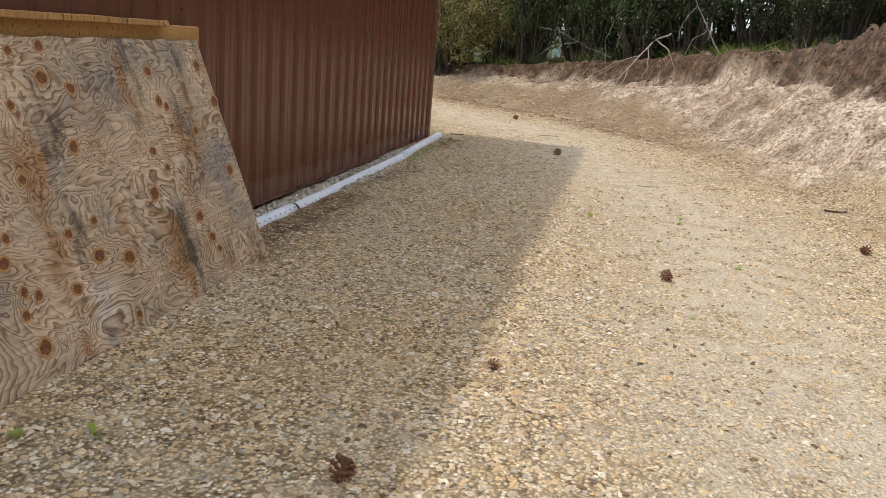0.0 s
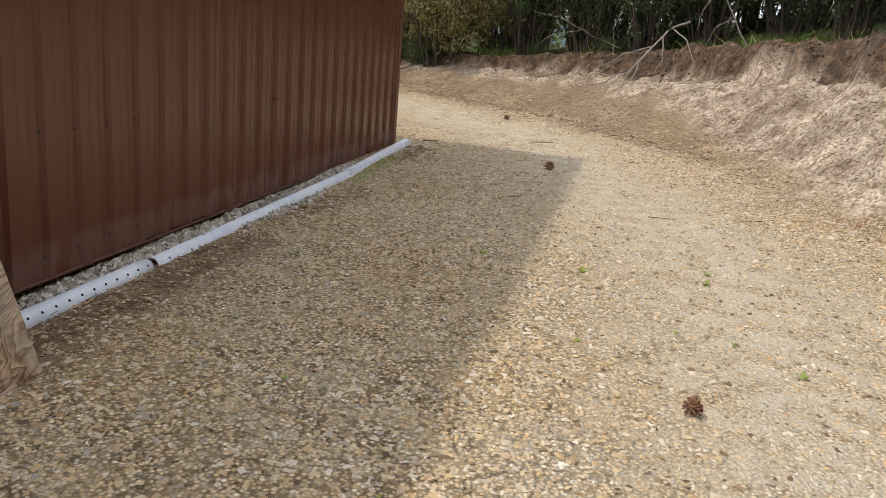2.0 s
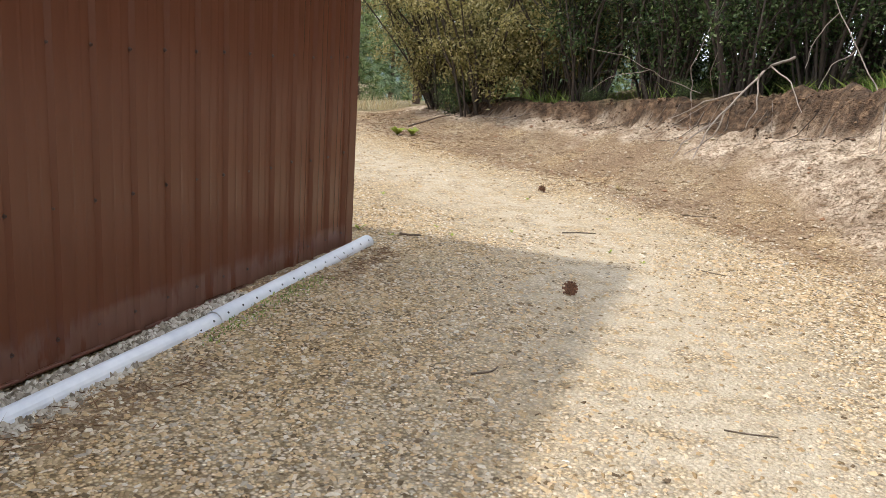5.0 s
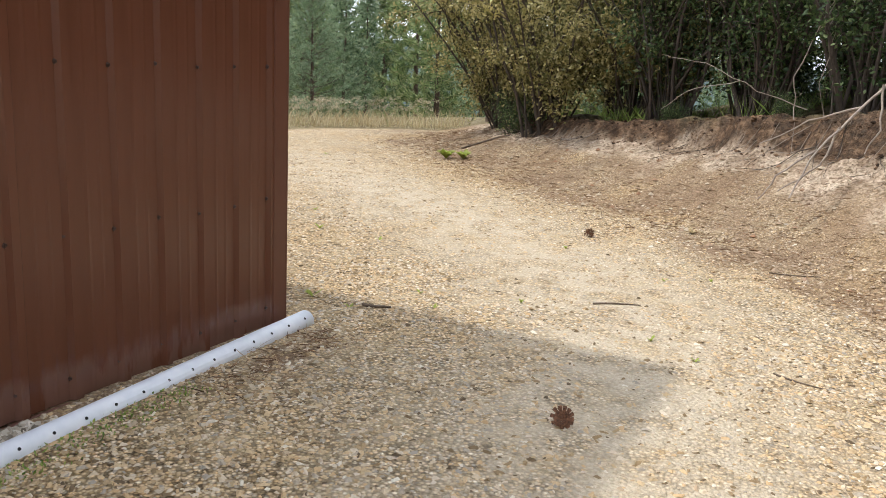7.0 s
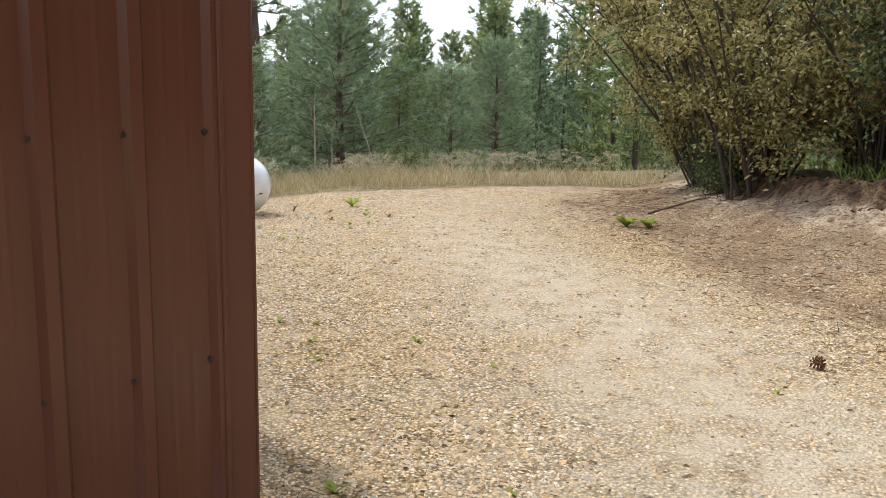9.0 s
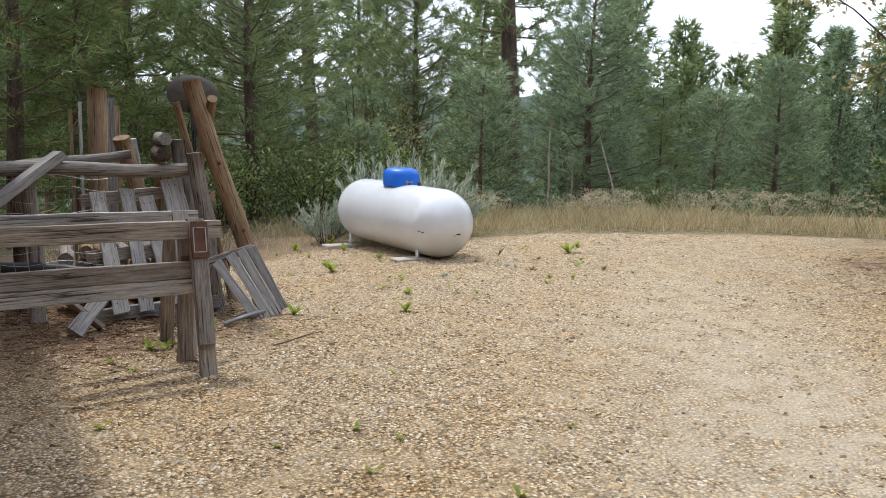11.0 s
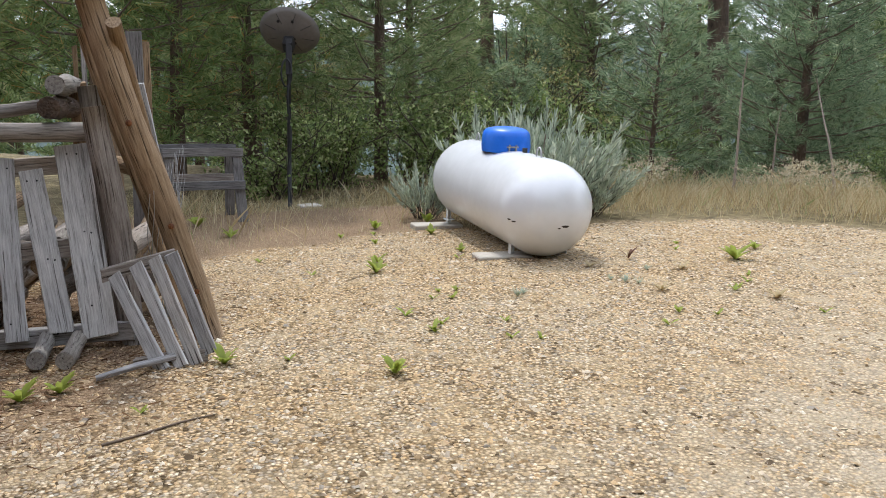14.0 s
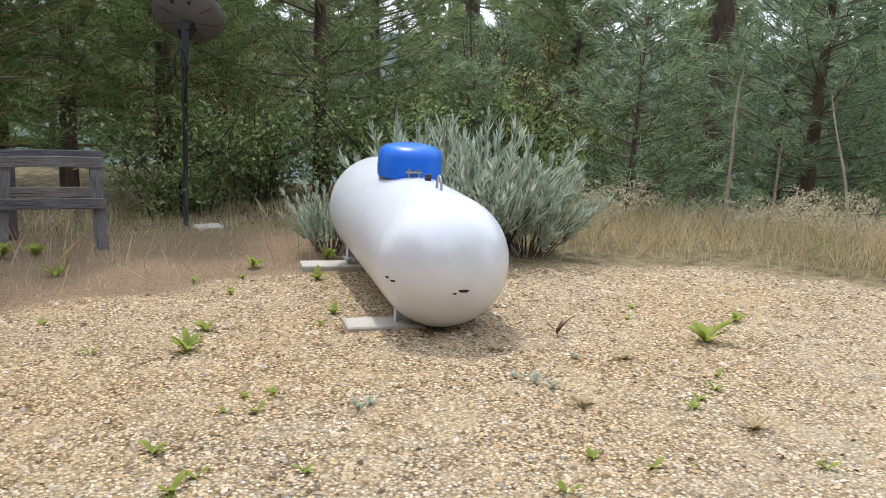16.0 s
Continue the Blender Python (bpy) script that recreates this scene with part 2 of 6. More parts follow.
def plywood_material():
    n = Nodes("weathered_plywood_face", 0.85, 0, 0.2)
    v = n.coords((1.0, 0.75, 1.5))
    warp = n.math("ADD", n.math("MULTIPLY", n.noise(3.2, 3.0, v, 0.5, 0.9), 20.0), n.math("MULTIPLY", n.attr("swirl"), 4.5))
    rings = n.math("FRACT", warp)
    base = n.ramp(n.noise(2.2, 5, n.coords()), [(0.34, (0.29, 0.255, 0.22)), (0.48, (0.48, 0.37, 0.26)), (0.64, (0.60, 0.46, 0.32))])
    line = n.ramp(rings, [(0.0, (1.08, 1.08, 1.08)), (0.45, (0.92, 0.88, 0.84)), (0.74, (0.60, 0.50, 0.41)), (0.88, (0.30, 0.22, 0.165)), (1.0, (0.9, 0.88, 0.86))])
    c = n.mix(n.ramp(n.noise(2.6, 3, n.coords()), [(0.3, (0.45, 0.45, 0.45)), (0.6, (1, 1, 1))]), base, n.mix(1.0, base, line, "MULTIPLY"))
    warm = n.ramp(n.noise(4.2, 4, n.coords((1, 1, 0.5))), [(0.53, (0, 0, 0)), (0.66, (0.8, 0.8, 0.8))])
    c = n.mix(warm, c, n.mix(1.0, (0.34, 0.17, 0.06), line, "MULTIPLY"))
    dark = n.ramp(n.noise(3.1, 6, n.coords((1, 1.5, 0.6)), 0.65), [(0.545, (0, 0, 0)), (0.67, (0.85, 0.85, 0.85))])
    c = n.mix(dark, c, (0.055, 0.045, 0.036))
    white = n.ramp(n.noise(2.9, 5, n.coords((1, 0.8, 1.1))), [(0.58, (0, 0, 0)), (0.72, (0.6, 0.6, 0.6))])
    c = n.mix(white, c, n.mix(1.0, (0.66, 0.62, 0.57), line, "MULTIPLY"))
    fine = n.ramp(n.noise(60, 5, n.coords((1, 0.08, 1)), 0.7), [(0.32, (0.55, 0.53, 0.5)), (0.62, (1.12, 1.12, 1.12))])
    n.color(n.mix(0.7, c, fine, "MULTIPLY"))
    n.bump(fine, 0.3, 0.002)
    return n.mat


def wood_material(name, c1, c2, dark, axis=2, rough=0.85):
    """Sawn or round wood, grain along its own longest axis."""
    n = Nodes(name, rough, 0, 0.25)
    s = [14.0, 14.0, 14.0]
    s[axis] = 0.9
    g = n.noise(7.0, 6, n.coords(tuple(s)), 0.7, 0.4)
    c = n.ramp(g, [(0.28, dark), (0.45, c1), (0.7, c2)])
    stain = n.ramp(n.noise(2.2, 4, n.coords()), [(0.35, (0.6, 0.6, 0.6)), (0.65, (1, 1, 1))])
    shade = n.ramp(n.rand(), [(0.0, (0.75, 0.75, 0.75)), (1.0, (1.08, 1.05, 1.0))])
    fs = [24.0, 24.0, 24.0]
    fs[axis] = 0.5
    crack = n.ramp(n.noise(3.0, 3, n.coords(tuple(fs)), 0.6, 0.3), [(0.33, (0.22, 0.20, 0.19)), (0.41, (1, 1, 1))])
    c = n.mix(1.0, c, crack, "MULTIPLY")
    n.color(n.mix(1.0, n.mix(0.7, c, stain, "MULTIPLY"), shade, "MULTIPLY"))
    n.bump(n.math("ADD", g, crack), 0.6, 0.004)
    return n.mat


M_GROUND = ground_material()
M_STONE = stone_material()
M_SIDING = metal_siding_material()
M_TRIM = plain("brown_trim_metal", (0.122, 0.045, 0.026), (0.134, 0.051, 0.03), 3, 0.42, 0, 0.05)
M_SCREW = plain("brown_screw_head", (0.03, 0.016, 0.012), (0.07, 0.035, 0.026), 40, 0.4)
M_PLY = plywood_material()
M_PLYEDGE = plain("plywood_edge_layers", (0.16, 0.12, 0.08), (0.30, 0.23, 0.15), 6, 0.9, 0, 0.4, 0.003, (1, 1, 30))
M_NEWWOOD = wood_material("yellow_new_timber", (0.42, 0.24, 0.09), (0.56, 0.34, 0.14), (0.28, 0.15, 0.06), 1)
M_KNOT = plain("dark_red_knot", (0.07, 0.024, 0.009), (0.24, 0.09, 0.028), 40, 0.8)
M_KNOTRING = plain("ochre_knot_ring", (0.26, 0.13, 0.045), (0.46, 0.26, 0.10), 30, 0.8)
M_PVC = plain("white_plastic_pipe", (0.62, 0.66, 0.72), (0.80, 0.82, 0.85), 3, 0.45, 0, 0.1, 0.002, spec=0.4)
M_HOLE = plain("dark_hole", (0.012, 0.012, 0.012), (0.02, 0.02, 0.02), 20, 0.9)
M_TANK = plain("white_tank_paint", (0.70, 0.715, 0.73), (0.78, 0.795, 0.815), 2.0, 0.24, 0.10, 0.04, 0.004, spec=0.5)
M_BLUE = plain("blue_plastic_dome", (0.012, 0.13, 0.62), (0.02, 0.17, 0.74), 4, 0.38, 0, 0.05)
M_STEEL = plain("dull_grey_steel", (0.30, 0.30, 0.29), (0.42, 0.42, 0.41), 12, 0.5, 0.4)
M_CHIP = plain("dark_paint_chip", (0.02, 0.018, 0.016), (0.05, 0.04, 0.035), 60, 0.8)
M_CONC = plain("pale_concrete", (0.40, 0.37, 0.31), (0.54, 0.50, 0.44), 9, 0.9, 0, 0.4)
M_DISH = plain("grey_dish_paint", (0.13, 0.118, 0.105), (0.18, 0.165, 0.148), 4, 0.5, 0, 0.05)
M_BLACK = plain("black_plastic", (0.014, 0.014, 0.015), (0.03, 0.03, 0.032), 10, 0.5)
M_POLE = wood_material("tan_peeled_pole", (0.31, 0.215, 0.13), (0.48, 0.36, 0.235), (0.10, 0.062, 0.036), 2)
M_OLDGREY = wood_material("dark_grey_weathered_board", (0.19, 0.185, 0.185), (0.32, 0.315, 0.315), (0.07, 0.065, 0.06), 2)
M_GREYWOOD = wood_material("grey_weathered_board", (0.40, 0.385, 0.375), (0.64, 0.63, 0.62), (0.12, 0.11, 0.10), 2)
M_GREYROUND = wood_material("grey_weathered_log", (0.30, 0.275, 0.25), (0.50, 0.475, 0.44), (0.09, 0.078, 0.066), 2)
M_BROWNWOOD = wood_material("brown_weathered_board", (0.33, 0.285, 0.25), (0.56, 0.515, 0.47), (0.08, 0.062, 0.05), 2)
M_PALEWOOD = wood_material("pale_silver_board", (0.52, 0.515, 0.51), (0.80, 0.80, 0.80), (0.17, 0.16, 0.15), 2)
M_TWIG = plain("grey_brown_pine_twig", (0.10, 0.075, 0.055), (0.22, 0.17, 0.125), 14, 0.9)
M_RUST = plain("rust_brown_paint", (0.105, 0.05, 0.033), (0.185, 0.095, 0.062), 14, 0.8)
M_BARK = plain("dark_pine_bark", (0.045, 0.032, 0.024), (0.17, 0.115, 0.08), 9, 0.95, 0, 0.9, 0.03, (1, 1, 0.35))
M_STEM = plain("grey_brown_shrub_bark", (0.035, 0.027, 0.021), (0.105, 0.082, 0.064), 12, 0.9, 0, 0.5, 0.01, (1, 1, 0.3))
M_DEADWOOD = plain("bleached_dead_branch", (0.22, 0.175, 0.14), (0.40, 0.335, 0.275), 14, 0.9, 0, 0.4, 0.005)
M_CONE = plain("pine_cone_scale", (0.05, 0.022, 0.013), (0.30, 0.145, 0.075), 75, 0.75)
M_NEEDLE = leafy("pine_needles", [(0.0, (0.07, 0.115, 0.04)), (0.35, (0.20, 0.28, 0.105)), (0.75, (0.35, 0.43, 0.19)), (1.0, (0.52, 0.50, 0.26))])
M_NEEDLE_B = leafy("blue_pine_needles", [(0.0, (0.060, 0.105, 0.055)), (0.35, (0.21, 0.30, 0.16)), (0.75, (0.38, 0.49, 0.285)), (1.0, (0.56, 0.60, 0.38))])
M_NEEDLE_DRY = leafy("rust_pine_needles", [(0.0, (0.07, 0.11, 0.035)), (0.3, (0.17, 0.25, 0.08)), (0.78, (0.28, 0.38, 0.14)), (0.92, (0.36, 0.36, 0.13)), (1.0, (0.55, 0.27, 0.085))])
M_LEAF_OLIVE = leafy("olive_shrub_leaves", [(0.0, (0.10, 0.105, 0.038)), (0.35, (0.30, 0.275, 0.10)), (0.7, (0.52, 0.45, 0.185)), (1.0, (0.70, 0.63, 0.34))], 0.6, 0.4)
M_LEAF_GREEN = leafy("green_shrub_leaves", [(0.0, (0.020, 0.038, 0.014)), (0.5, (0.062, 0.105, 0.034)), (0.85, (0.15, 0.21, 0.075)), (1.0, (0.30, 0.36, 0.17))])
M_LEAF_LOW = leafy("light_green_bush_leaves", [(0.0, (0.12, 0.18, 0.05)), (0.5, (0.26, 0.35, 0.11)), (0.85, (0.42, 0.49, 0.19)), (1.0, (0.56, 0.59, 0.31))])
M_WEED = leafy("weed_leaves", [(0.0, (0.30, 0.38, 0.07)), (0.6, (0.48, 0.55, 0.12)), (1.0, (0.62, 0.62, 0.20))], 0.55, 0.5)
M_SAGE = leafy("sagebrush_leaves", [(0.0, (0.324, 0.380, 0.293)), (0.6, (0.535, 0.599, 0.462)), (1.0, (0.745, 0.793, 0.631))])
M_DRYGRASS = leafy("dry_grass", [(0.0, (0.44, 0.34, 0.17)), (0.5, (0.66, 0.54, 0.32)), (0.88, (0.80, 0.71, 0.49)), (1.0, (0.36, 0.40, 0.17))])
M_GREENGRASS = leafy("green_grass", [(0.0, (0.114, 0.190, 0.038)), (0.6, (0.266, 0.380, 0.085)), (1.0, (0.494, 0.532, 0.152))])

# ---- ground ----
# bank: foot x, y, width of the slope, height of its edge
BANK = np.array([
    (5.5, -22, 1.6, 2.1), (5.3, -8, 1.5, 2.12), (4.95, -3, 1.5, 2.02), (4.25, -1, 1.5, 1.87), (3.65, 0.9, 1.4, 1.60), (3.2, 2.0, 1.4, 1.40),
    (2.5, 3.0, 1.4, 1.20), (1.7, 3.7, 1.5, 1.04), (0.9, 4.3, 1.5, 0.9), (-0.1, 5.0, 1.5, 0.75), (-1.4, 5.9, 1.3, 0.6), (-2.6, 6.9, 1.2, 0.5),
    (-3.6, 8.2, 1.2, 0.4), (-4.6, 10.5, 1.2, 0.25), (-5.0, 14, 1.2, 0.1), (-5.0, 40, 1.2, 0.0)])
EDGE_Y = [-30, -1.0, 1.5, 3.3, 5.9, 7.6, 8.7, 9.6, 10.5, 13]
EDGE_X = [-5.0, -5.2, -6.9, -7.9, -8.4, -7.6, -6.5, -5.1, -2.5, 8.0]


def bank_at(x, y):
    """Signed distance outward from the bank's foot, with the slope's width and height there."""
    best = np.full(np.shape(x), 1e9)
    sign, w, h = np.ones(np.shape(x)), np.ones(np.shape(x)), np.zeros(np.shape(x))
    for a, b in zip(BANK, BANK[1:]):
        dx, dy = b[0] - a[0], b[1] - a[1]
        t = np.clip(((x - a[0]) * dx + (y - a[1]) * dy) / (dx * dx + dy * dy), 0, 1)
        px, py = a[0] + t * dx, a[1] + t * dy
        d = np.hypot(x - px, y - py)
        near = d < best
        best = np.where(near, d, best)
        sign = np.where(near, np.where((x - px) * dy - (y - py) * dx >= 0, 1.0, -1.0), sign)
        w, h = np.where(near, a[2] + t * (b[2] - a[2]), w), np.where(near, a[3] + t * (b[3] - a[3]), h)
    return best * sign, w, h


def smooth(a, b, x):
    t = np.clip((x - a) / (b - a), 0, 1)
    return t * t * (3 - 2 * t)


def ground_z(x, y, rough=True):
    x, y = np.asarray(x, float), np.asarray(y, float)
    cx, cy = np.clip(x, -11.5, 5), np.clip(y, -10, 11)
    z = 0.0655 - 0.0014 * cx + 0.0147 * cy - 0.0036 * cx * cx - 0.0015 * cx * cy + 0.0003 * cy * cy
    d, w, h = bank_at(x, y)
    u = d / w + 0.05 * vnoise(x, y, 1.3, 3) * smooth(0.05, 0.4, d / w) + 0.035 * vnoise(x, y, 4.1, 31) * smooth(0.6, 0.9, d / w)
    ramp = np.clip((u + 0.04) / 0.90, 0, 1)
    p = 0.66 * (ramp - 0.05 * np.sin(2 * np.pi * ramp)) + 0.34 * smooth(0.83, 0.97, u)
    lip = 0.05 * np.exp(-((u - 1.05) / 0.10) ** 2)
    z = z + h * (p + lip) + (np.clip(d - w, 0, 1.5) * 0.06 + np.clip(d - w - 1.2, 0, 30) * 0.24) * np.clip(h, 0, 1)
    along = -0.8 * x + 0.6 * y
    dist = np.hypot(x, y)
    drop = np.clip(along - 12.5, 0, None)
    z = z - 0.17 * drop * smooth(0, 5, drop) * np.clip(60 / np.maximum(drop, 60), 0, 1) ** 1
    z = z + smooth(120, 330, dist) * (19 + 9 * vnoise(x, y, 0.009, 8) + 4 * vnoise(x, y, 0.03, 9)) * smooth(0, 60, along)
    if rough:
        face = smooth(0.18, 0.5, u) * (1 - smooth(1.0, 1.25, u))
        turn = np.arctan2(y + 3.0, x + 3.0) * 7.5
        slant = turn + 1.1 * d
        rill = vnoise(slant, 0.45 * d, 2.6, 17) + 0.8 * vnoise(slant, 0.7 * d, 6.0, 18)
        crumb = smooth(0.62, 0.8, u) * (1 - smooth(1.05, 1.3, u))
        z = z + h * (face * 0.030 * rill + crumb * (0.030 * vnoise(x, y, 5.0, 19) + 0.035 * vnoise(x, y, 9.0, 20)))
        z = z + face * h * (0.034 * vnoise(x, y, 3.1, 11) + 0.034 * vnoise(x, y, 7.0, 12) + 0.02 * vnoise(x, y, 12.0, 13))
        z = z + 0.012 * vnoise(x, y, 0.8, 14) + 0.005 * vnoise(x, y, 4.0, 15) + 0.06 * smooth(0.9, 1.2, u) * vnoise(x, y, 1.7, 16)
    return z


def gz(x, y):
    return float(ground_z(np.array([x]), np.array([y]))[0])


def spread(lo, hi, step, reach):
    mid = list(np.arange(lo, hi + step / 2, step))
    out, s, v = [], step, hi
    while v < reach:
        s *= 1.16
        v += s
        out.append(v)
    low, s, v = [], step, lo
    while v > -reach:
        s *= 1.16
        v -= s
        low.append(v)
    return np.array(low[::-1] + mid + out)


def build_ground():
    xs, ys = spread(-12, 7.5, 0.060, 900), spread(-10, 12, 0.060, 900)
    X, Y = np.meshgrid(xs, ys)
    Z = ground_z(X, Y)
    nx, ny = len(xs), len(ys)
    idx = np.arange(nx * ny).reshape(ny, nx)
    quads = np.stack([idx[:-1, :-1], idx[:-1, 1:], idx[1:, 1:], idx[1:, :-1]], -1).reshape(-1, 4)
    me = bpy.data.meshes.new("ground")
    me.from_pydata(np.stack([X, Y, Z], -1).reshape(-1, 3).tolist(), [], quads.tolist())
    me.shade_smooth()
    d, w, h = bank_at(X, Y)
    u = d / w
    bx = np.interp(Y, EDGE_Y, EDGE_X) + 0.35 * vnoise(X, Y, 1.1, 21) + 0.15 * vnoise(X, Y, 4, 22)
    trod = smooth(-10.8, -10.2, X) * smooth(0.0, 0.6, Y) * smooth(4.9, 4.2, Y)
    wild = np.maximum(smooth(0.25, -0.35, X - bx), smooth(1.0, 1.2, u + 0.12 * vnoise(X, Y, 3, 23)))
    litter = np.interp(Y, [1.5, 4.5], [0.0, 0.40])
    soil = smooth(0.03, 0.22, u - litter + 0.15 * vnoise(X, Y, 2.3, 24)) * smooth(0.0, 0.3, h) * np.interp(Y, [0.0, 3.0], [1.0, 0.82])
    needles = 0.85 * smooth(-0.80, -0.05, d + 0.45 * vnoise(X, Y, 1.0, 25) + 0.3 * vnoise(X, Y, 4, 26)) * np.interp(Y, [-3, 0.5, 3.0], [0.1, 0.3, 0.95]) * (0.78 + 0.4 * vnoise(X, Y, 2.4, 38) + 0.25 * vnoise(X, Y, 7.0, 39))
    needles = needles + 1.5 * np.exp(-(((X + 5.6) / 1.7) ** 4 + ((Y - 0.95) / 1.05) ** 4)) * smooth(-0.75, 0.1, vnoise(X, Y, 2.2, 33))
    dust = np.exp(-((d + 1.9) / 0.85) ** 2) * np.interp(Y, [-6, -2, 4, 7], [0.9, 1, 0.8, 0.2])
    fingers = vnoise(np.arctan2(Y + 3.0, X + 3.0) * 7.5 + 0.9 * d, 0.35 * d, 3.4, 28)
    edge = np.interp(Y, [0.5, 3.0], [-0.05, 0.03])
    humus_shade = smooth(0.78, 0.86, -edge + u + 0.04 * vnoise(X, Y, 2.6, 27) + 0.06 * fingers + 0.04 * vnoise(X, Y, 8.0, 35)) * smooth(0.1, 0.4, h)
    # streaks that run down the face, rill light and shade put into colour
    lane = np.arctan2(Y + 3.0, X + 3.0) * 7.5 + 1.1 * d
    streak = 0.5 + 0.35 * vnoise(lane, 0.5 * d, 5.0, 36) + 0.25 * vnoise(lane, 1.2 * d, 11.0, 37)
    # dark debris washed against the drain pipe
    needles = needles + 1.1 * np.exp(-((X - 0.37) / 0.19) ** 2) * smooth(-7, -6, Y) * smooth(0.1, -0.6, Y) * smooth(-0.35, 0.35, vnoise(X, Y, 1.6, 29) + 0.5 * vnoise(X, Y, 6, 30))
    # dark strip at the wall: shade of the gap put into the litter mask
    needles = needles + 0.9 * np.exp(-((X - 0.05) / 0.07) ** 2) * smooth(-2.6, -1.8, Y) * smooth(0.05, -0.1, Y)
    needles = np.maximum(needles, 0.9 * trod * wild)
    wild = wild * (1 - 0.9 * trod)
    far = smooth(35, 90, np.hypot(X, Y))
    for name, val in (("wild", wild), ("soil", soil), ("needles", needles), ("dust", dust), ("far", far), ("humus_shade", 0.92 * humus_shade), ("streak", streak)):
        a = me.attributes.new(name, "FLOAT", "POINT")
        a.data.foreach_set("value", np.clip(val, 0, 1).astype(np.float32).ravel())
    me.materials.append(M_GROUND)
    tagged(new("ground", me), "tan gravel yard with an eroded soil bank and dry grass", "ground", kind="structure")


build_ground()

# ---- barn ----
WALL_TOP = 2.95
RIB = 0.2286
RIB0 = -0.105          # the last rib before the corner


def panel_profile(y0, y1):
    """Plan outline of ribbed siding between y0 and y1: depth x against y."""
    pts = []
    k = math.floor((RIB0 - y1) / RIB) - 1
    while RIB0 - k * RIB > y0 - 0.1:
        c = RIB0 - k * RIB
        pts += [(c + 0.032, 0.0), (c + 0.016, 0.021), (c - 0.016, 0.021), (c - 0.032, 0.0)]
        for m in (c - 0.085, c - 0.145):
            pts += [(m + 0.012, 0.0), (m, 0.0022), (m - 0.012, 0.0)]
        k += 1
    pts = [p for p in pts if y0 < p[0] < y1]
    return [(y1, 0.0)] + pts + [(y0, 0.0)]


def build_barn():
    barn = thing("barn", "brown ribbed metal barn wall with visible screws", "barn", pose(0, 0, 0))
    # walls behind the siding close the building
    bm = bmesh.new()
    box(bm, (0.10, 13.8, WALL_TOP - 0.06), pose(-0.056, -6.92, 0.03 + (WALL_TOP - 0.0) / 2))
    part("wall", bm, M_TRIM, barn)
    for name, size, at in (("wall", (7.9, 0.10, WALL_TOP), (-4.06, -0.058, WALL_TOP / 2 + 0.06)), ("wall", (7.9, 0.10, WALL_TOP), (-4.06, -13.8, WALL_TOP / 2)), ("wall", (0.1, 13.7, WALL_TOP), (-8.06, -6.93, WALL_TOP / 2))):
        bm = bmesh.new()
        box(bm, size, pose(*at))
        part(name, bm, M_SIDING, barn)
    bm = bmesh.new()
    for s in (1, -1):
        box(bm, (4.42, 14.3, 0.06), pose(-4.05 + s * 2.12, -6.92, WALL_TOP + 0.62, 0, s * 14, 0))
    part("roof", bm, M_TRIM, barn)
    for y in (0.0, -13.85):
        bm = bmesh.new()
        vs = [bm.verts.new(p) for p in ((0, y - 0.01, WALL_TOP), (-8.1, y - 0.01, WALL_TOP), (-4.05, y - 0.01, WALL_TOP + 1.0))]
        f = bm.faces.new(vs)
        r = bmesh.ops.extrude_face_region(bm, geom=[f])
        bmesh.ops.translate(bm, verts=[g for g in r["geom"] if isinstance(g, bmesh.types.BMVert)], vec=(0, -0.08, 0))
        bmesh.ops.recalc_face_normals(bm, faces=bm.faces)
        part("gable", bm, M_SIDING, barn)
    # siding panels, four ribs each, lapped
    y1 = -0.075
    lap = RIB0 - RIB * 3 + 0.035
    i = 0
    while y1 > -13.6:
        y0 = max(lap - i * 4 * RIB, -13.8)
        bm = bmesh.new()
        prof = panel_profile(y0, y1)
        off = 0.0012 * (i % 2)
        zs = (0.055 + 0.006 * math.sin(i * 2.1), 0.5, 1.0, 1.6, 2.3, WALL_TOP + 0.02)
        rows = [[bm.verts.new((x + off + 0.0008 * math.sin(3 * z + 5 * y), y, z)) for y, x in prof] for z in zs]
        for a, b in zip(rows, rows[1:]):
            for k in range(len(prof) - 1):
                bm.faces.new((a[k + 1], a[k], b[k], b[k + 1]))
        bmesh.ops.recalc_face_normals(bm, faces=bm.faces)
        bm.normal_update()
        if bm.faces[0].normal.x < 0:
            bmesh.ops.reverse_faces(bm, faces=bm.faces)
        part("panel", bm, M_SIDING, barn)
        y1 = y0
        i += 1
    # corner trim
    bm = bmesh.new()
    box(bm, (0.012, 0.105, WALL_TOP), pose(0.012, -0.052, 0.055 + WALL_TOP / 2), 0.003)
    box(bm, (0.11, 0.012, WALL_TOP), pose(-0.037, 0.006, 0.055 + WALL_TOP / 2), 0.003)
    box(bm, (0.014, 0.016, WALL_TOP), pose(0.020, -0.098, 0.055 + WALL_TOP / 2), 0.003)
    part("corner_trim", bm, M_TRIM, barn)
    # bottom edge trim
    bm = bmesh.new()
    box(bm, (0.018, 13.6, 0.012), pose(0.012, -6.85, 0.05), 0.002)
    part("base_trim", bm, M_TRIM, barn)
    # screws beside each rib, on four rails
    bm = bmesh.new()
    bmesh.ops.create_cone(bm, segments=8, radius1=0.0105, radius2=0.010, depth=0.003, cap_ends=True, matrix=pose(0.0015, 0, 0, 0, 90, 0))
    bmesh.ops.create_cone(bm, segments=6, radius1=0.0065, radius2=0.006, depth=0.006, cap_ends=True, matrix=pose(0.005, 0, 0, 0, 90, 0))
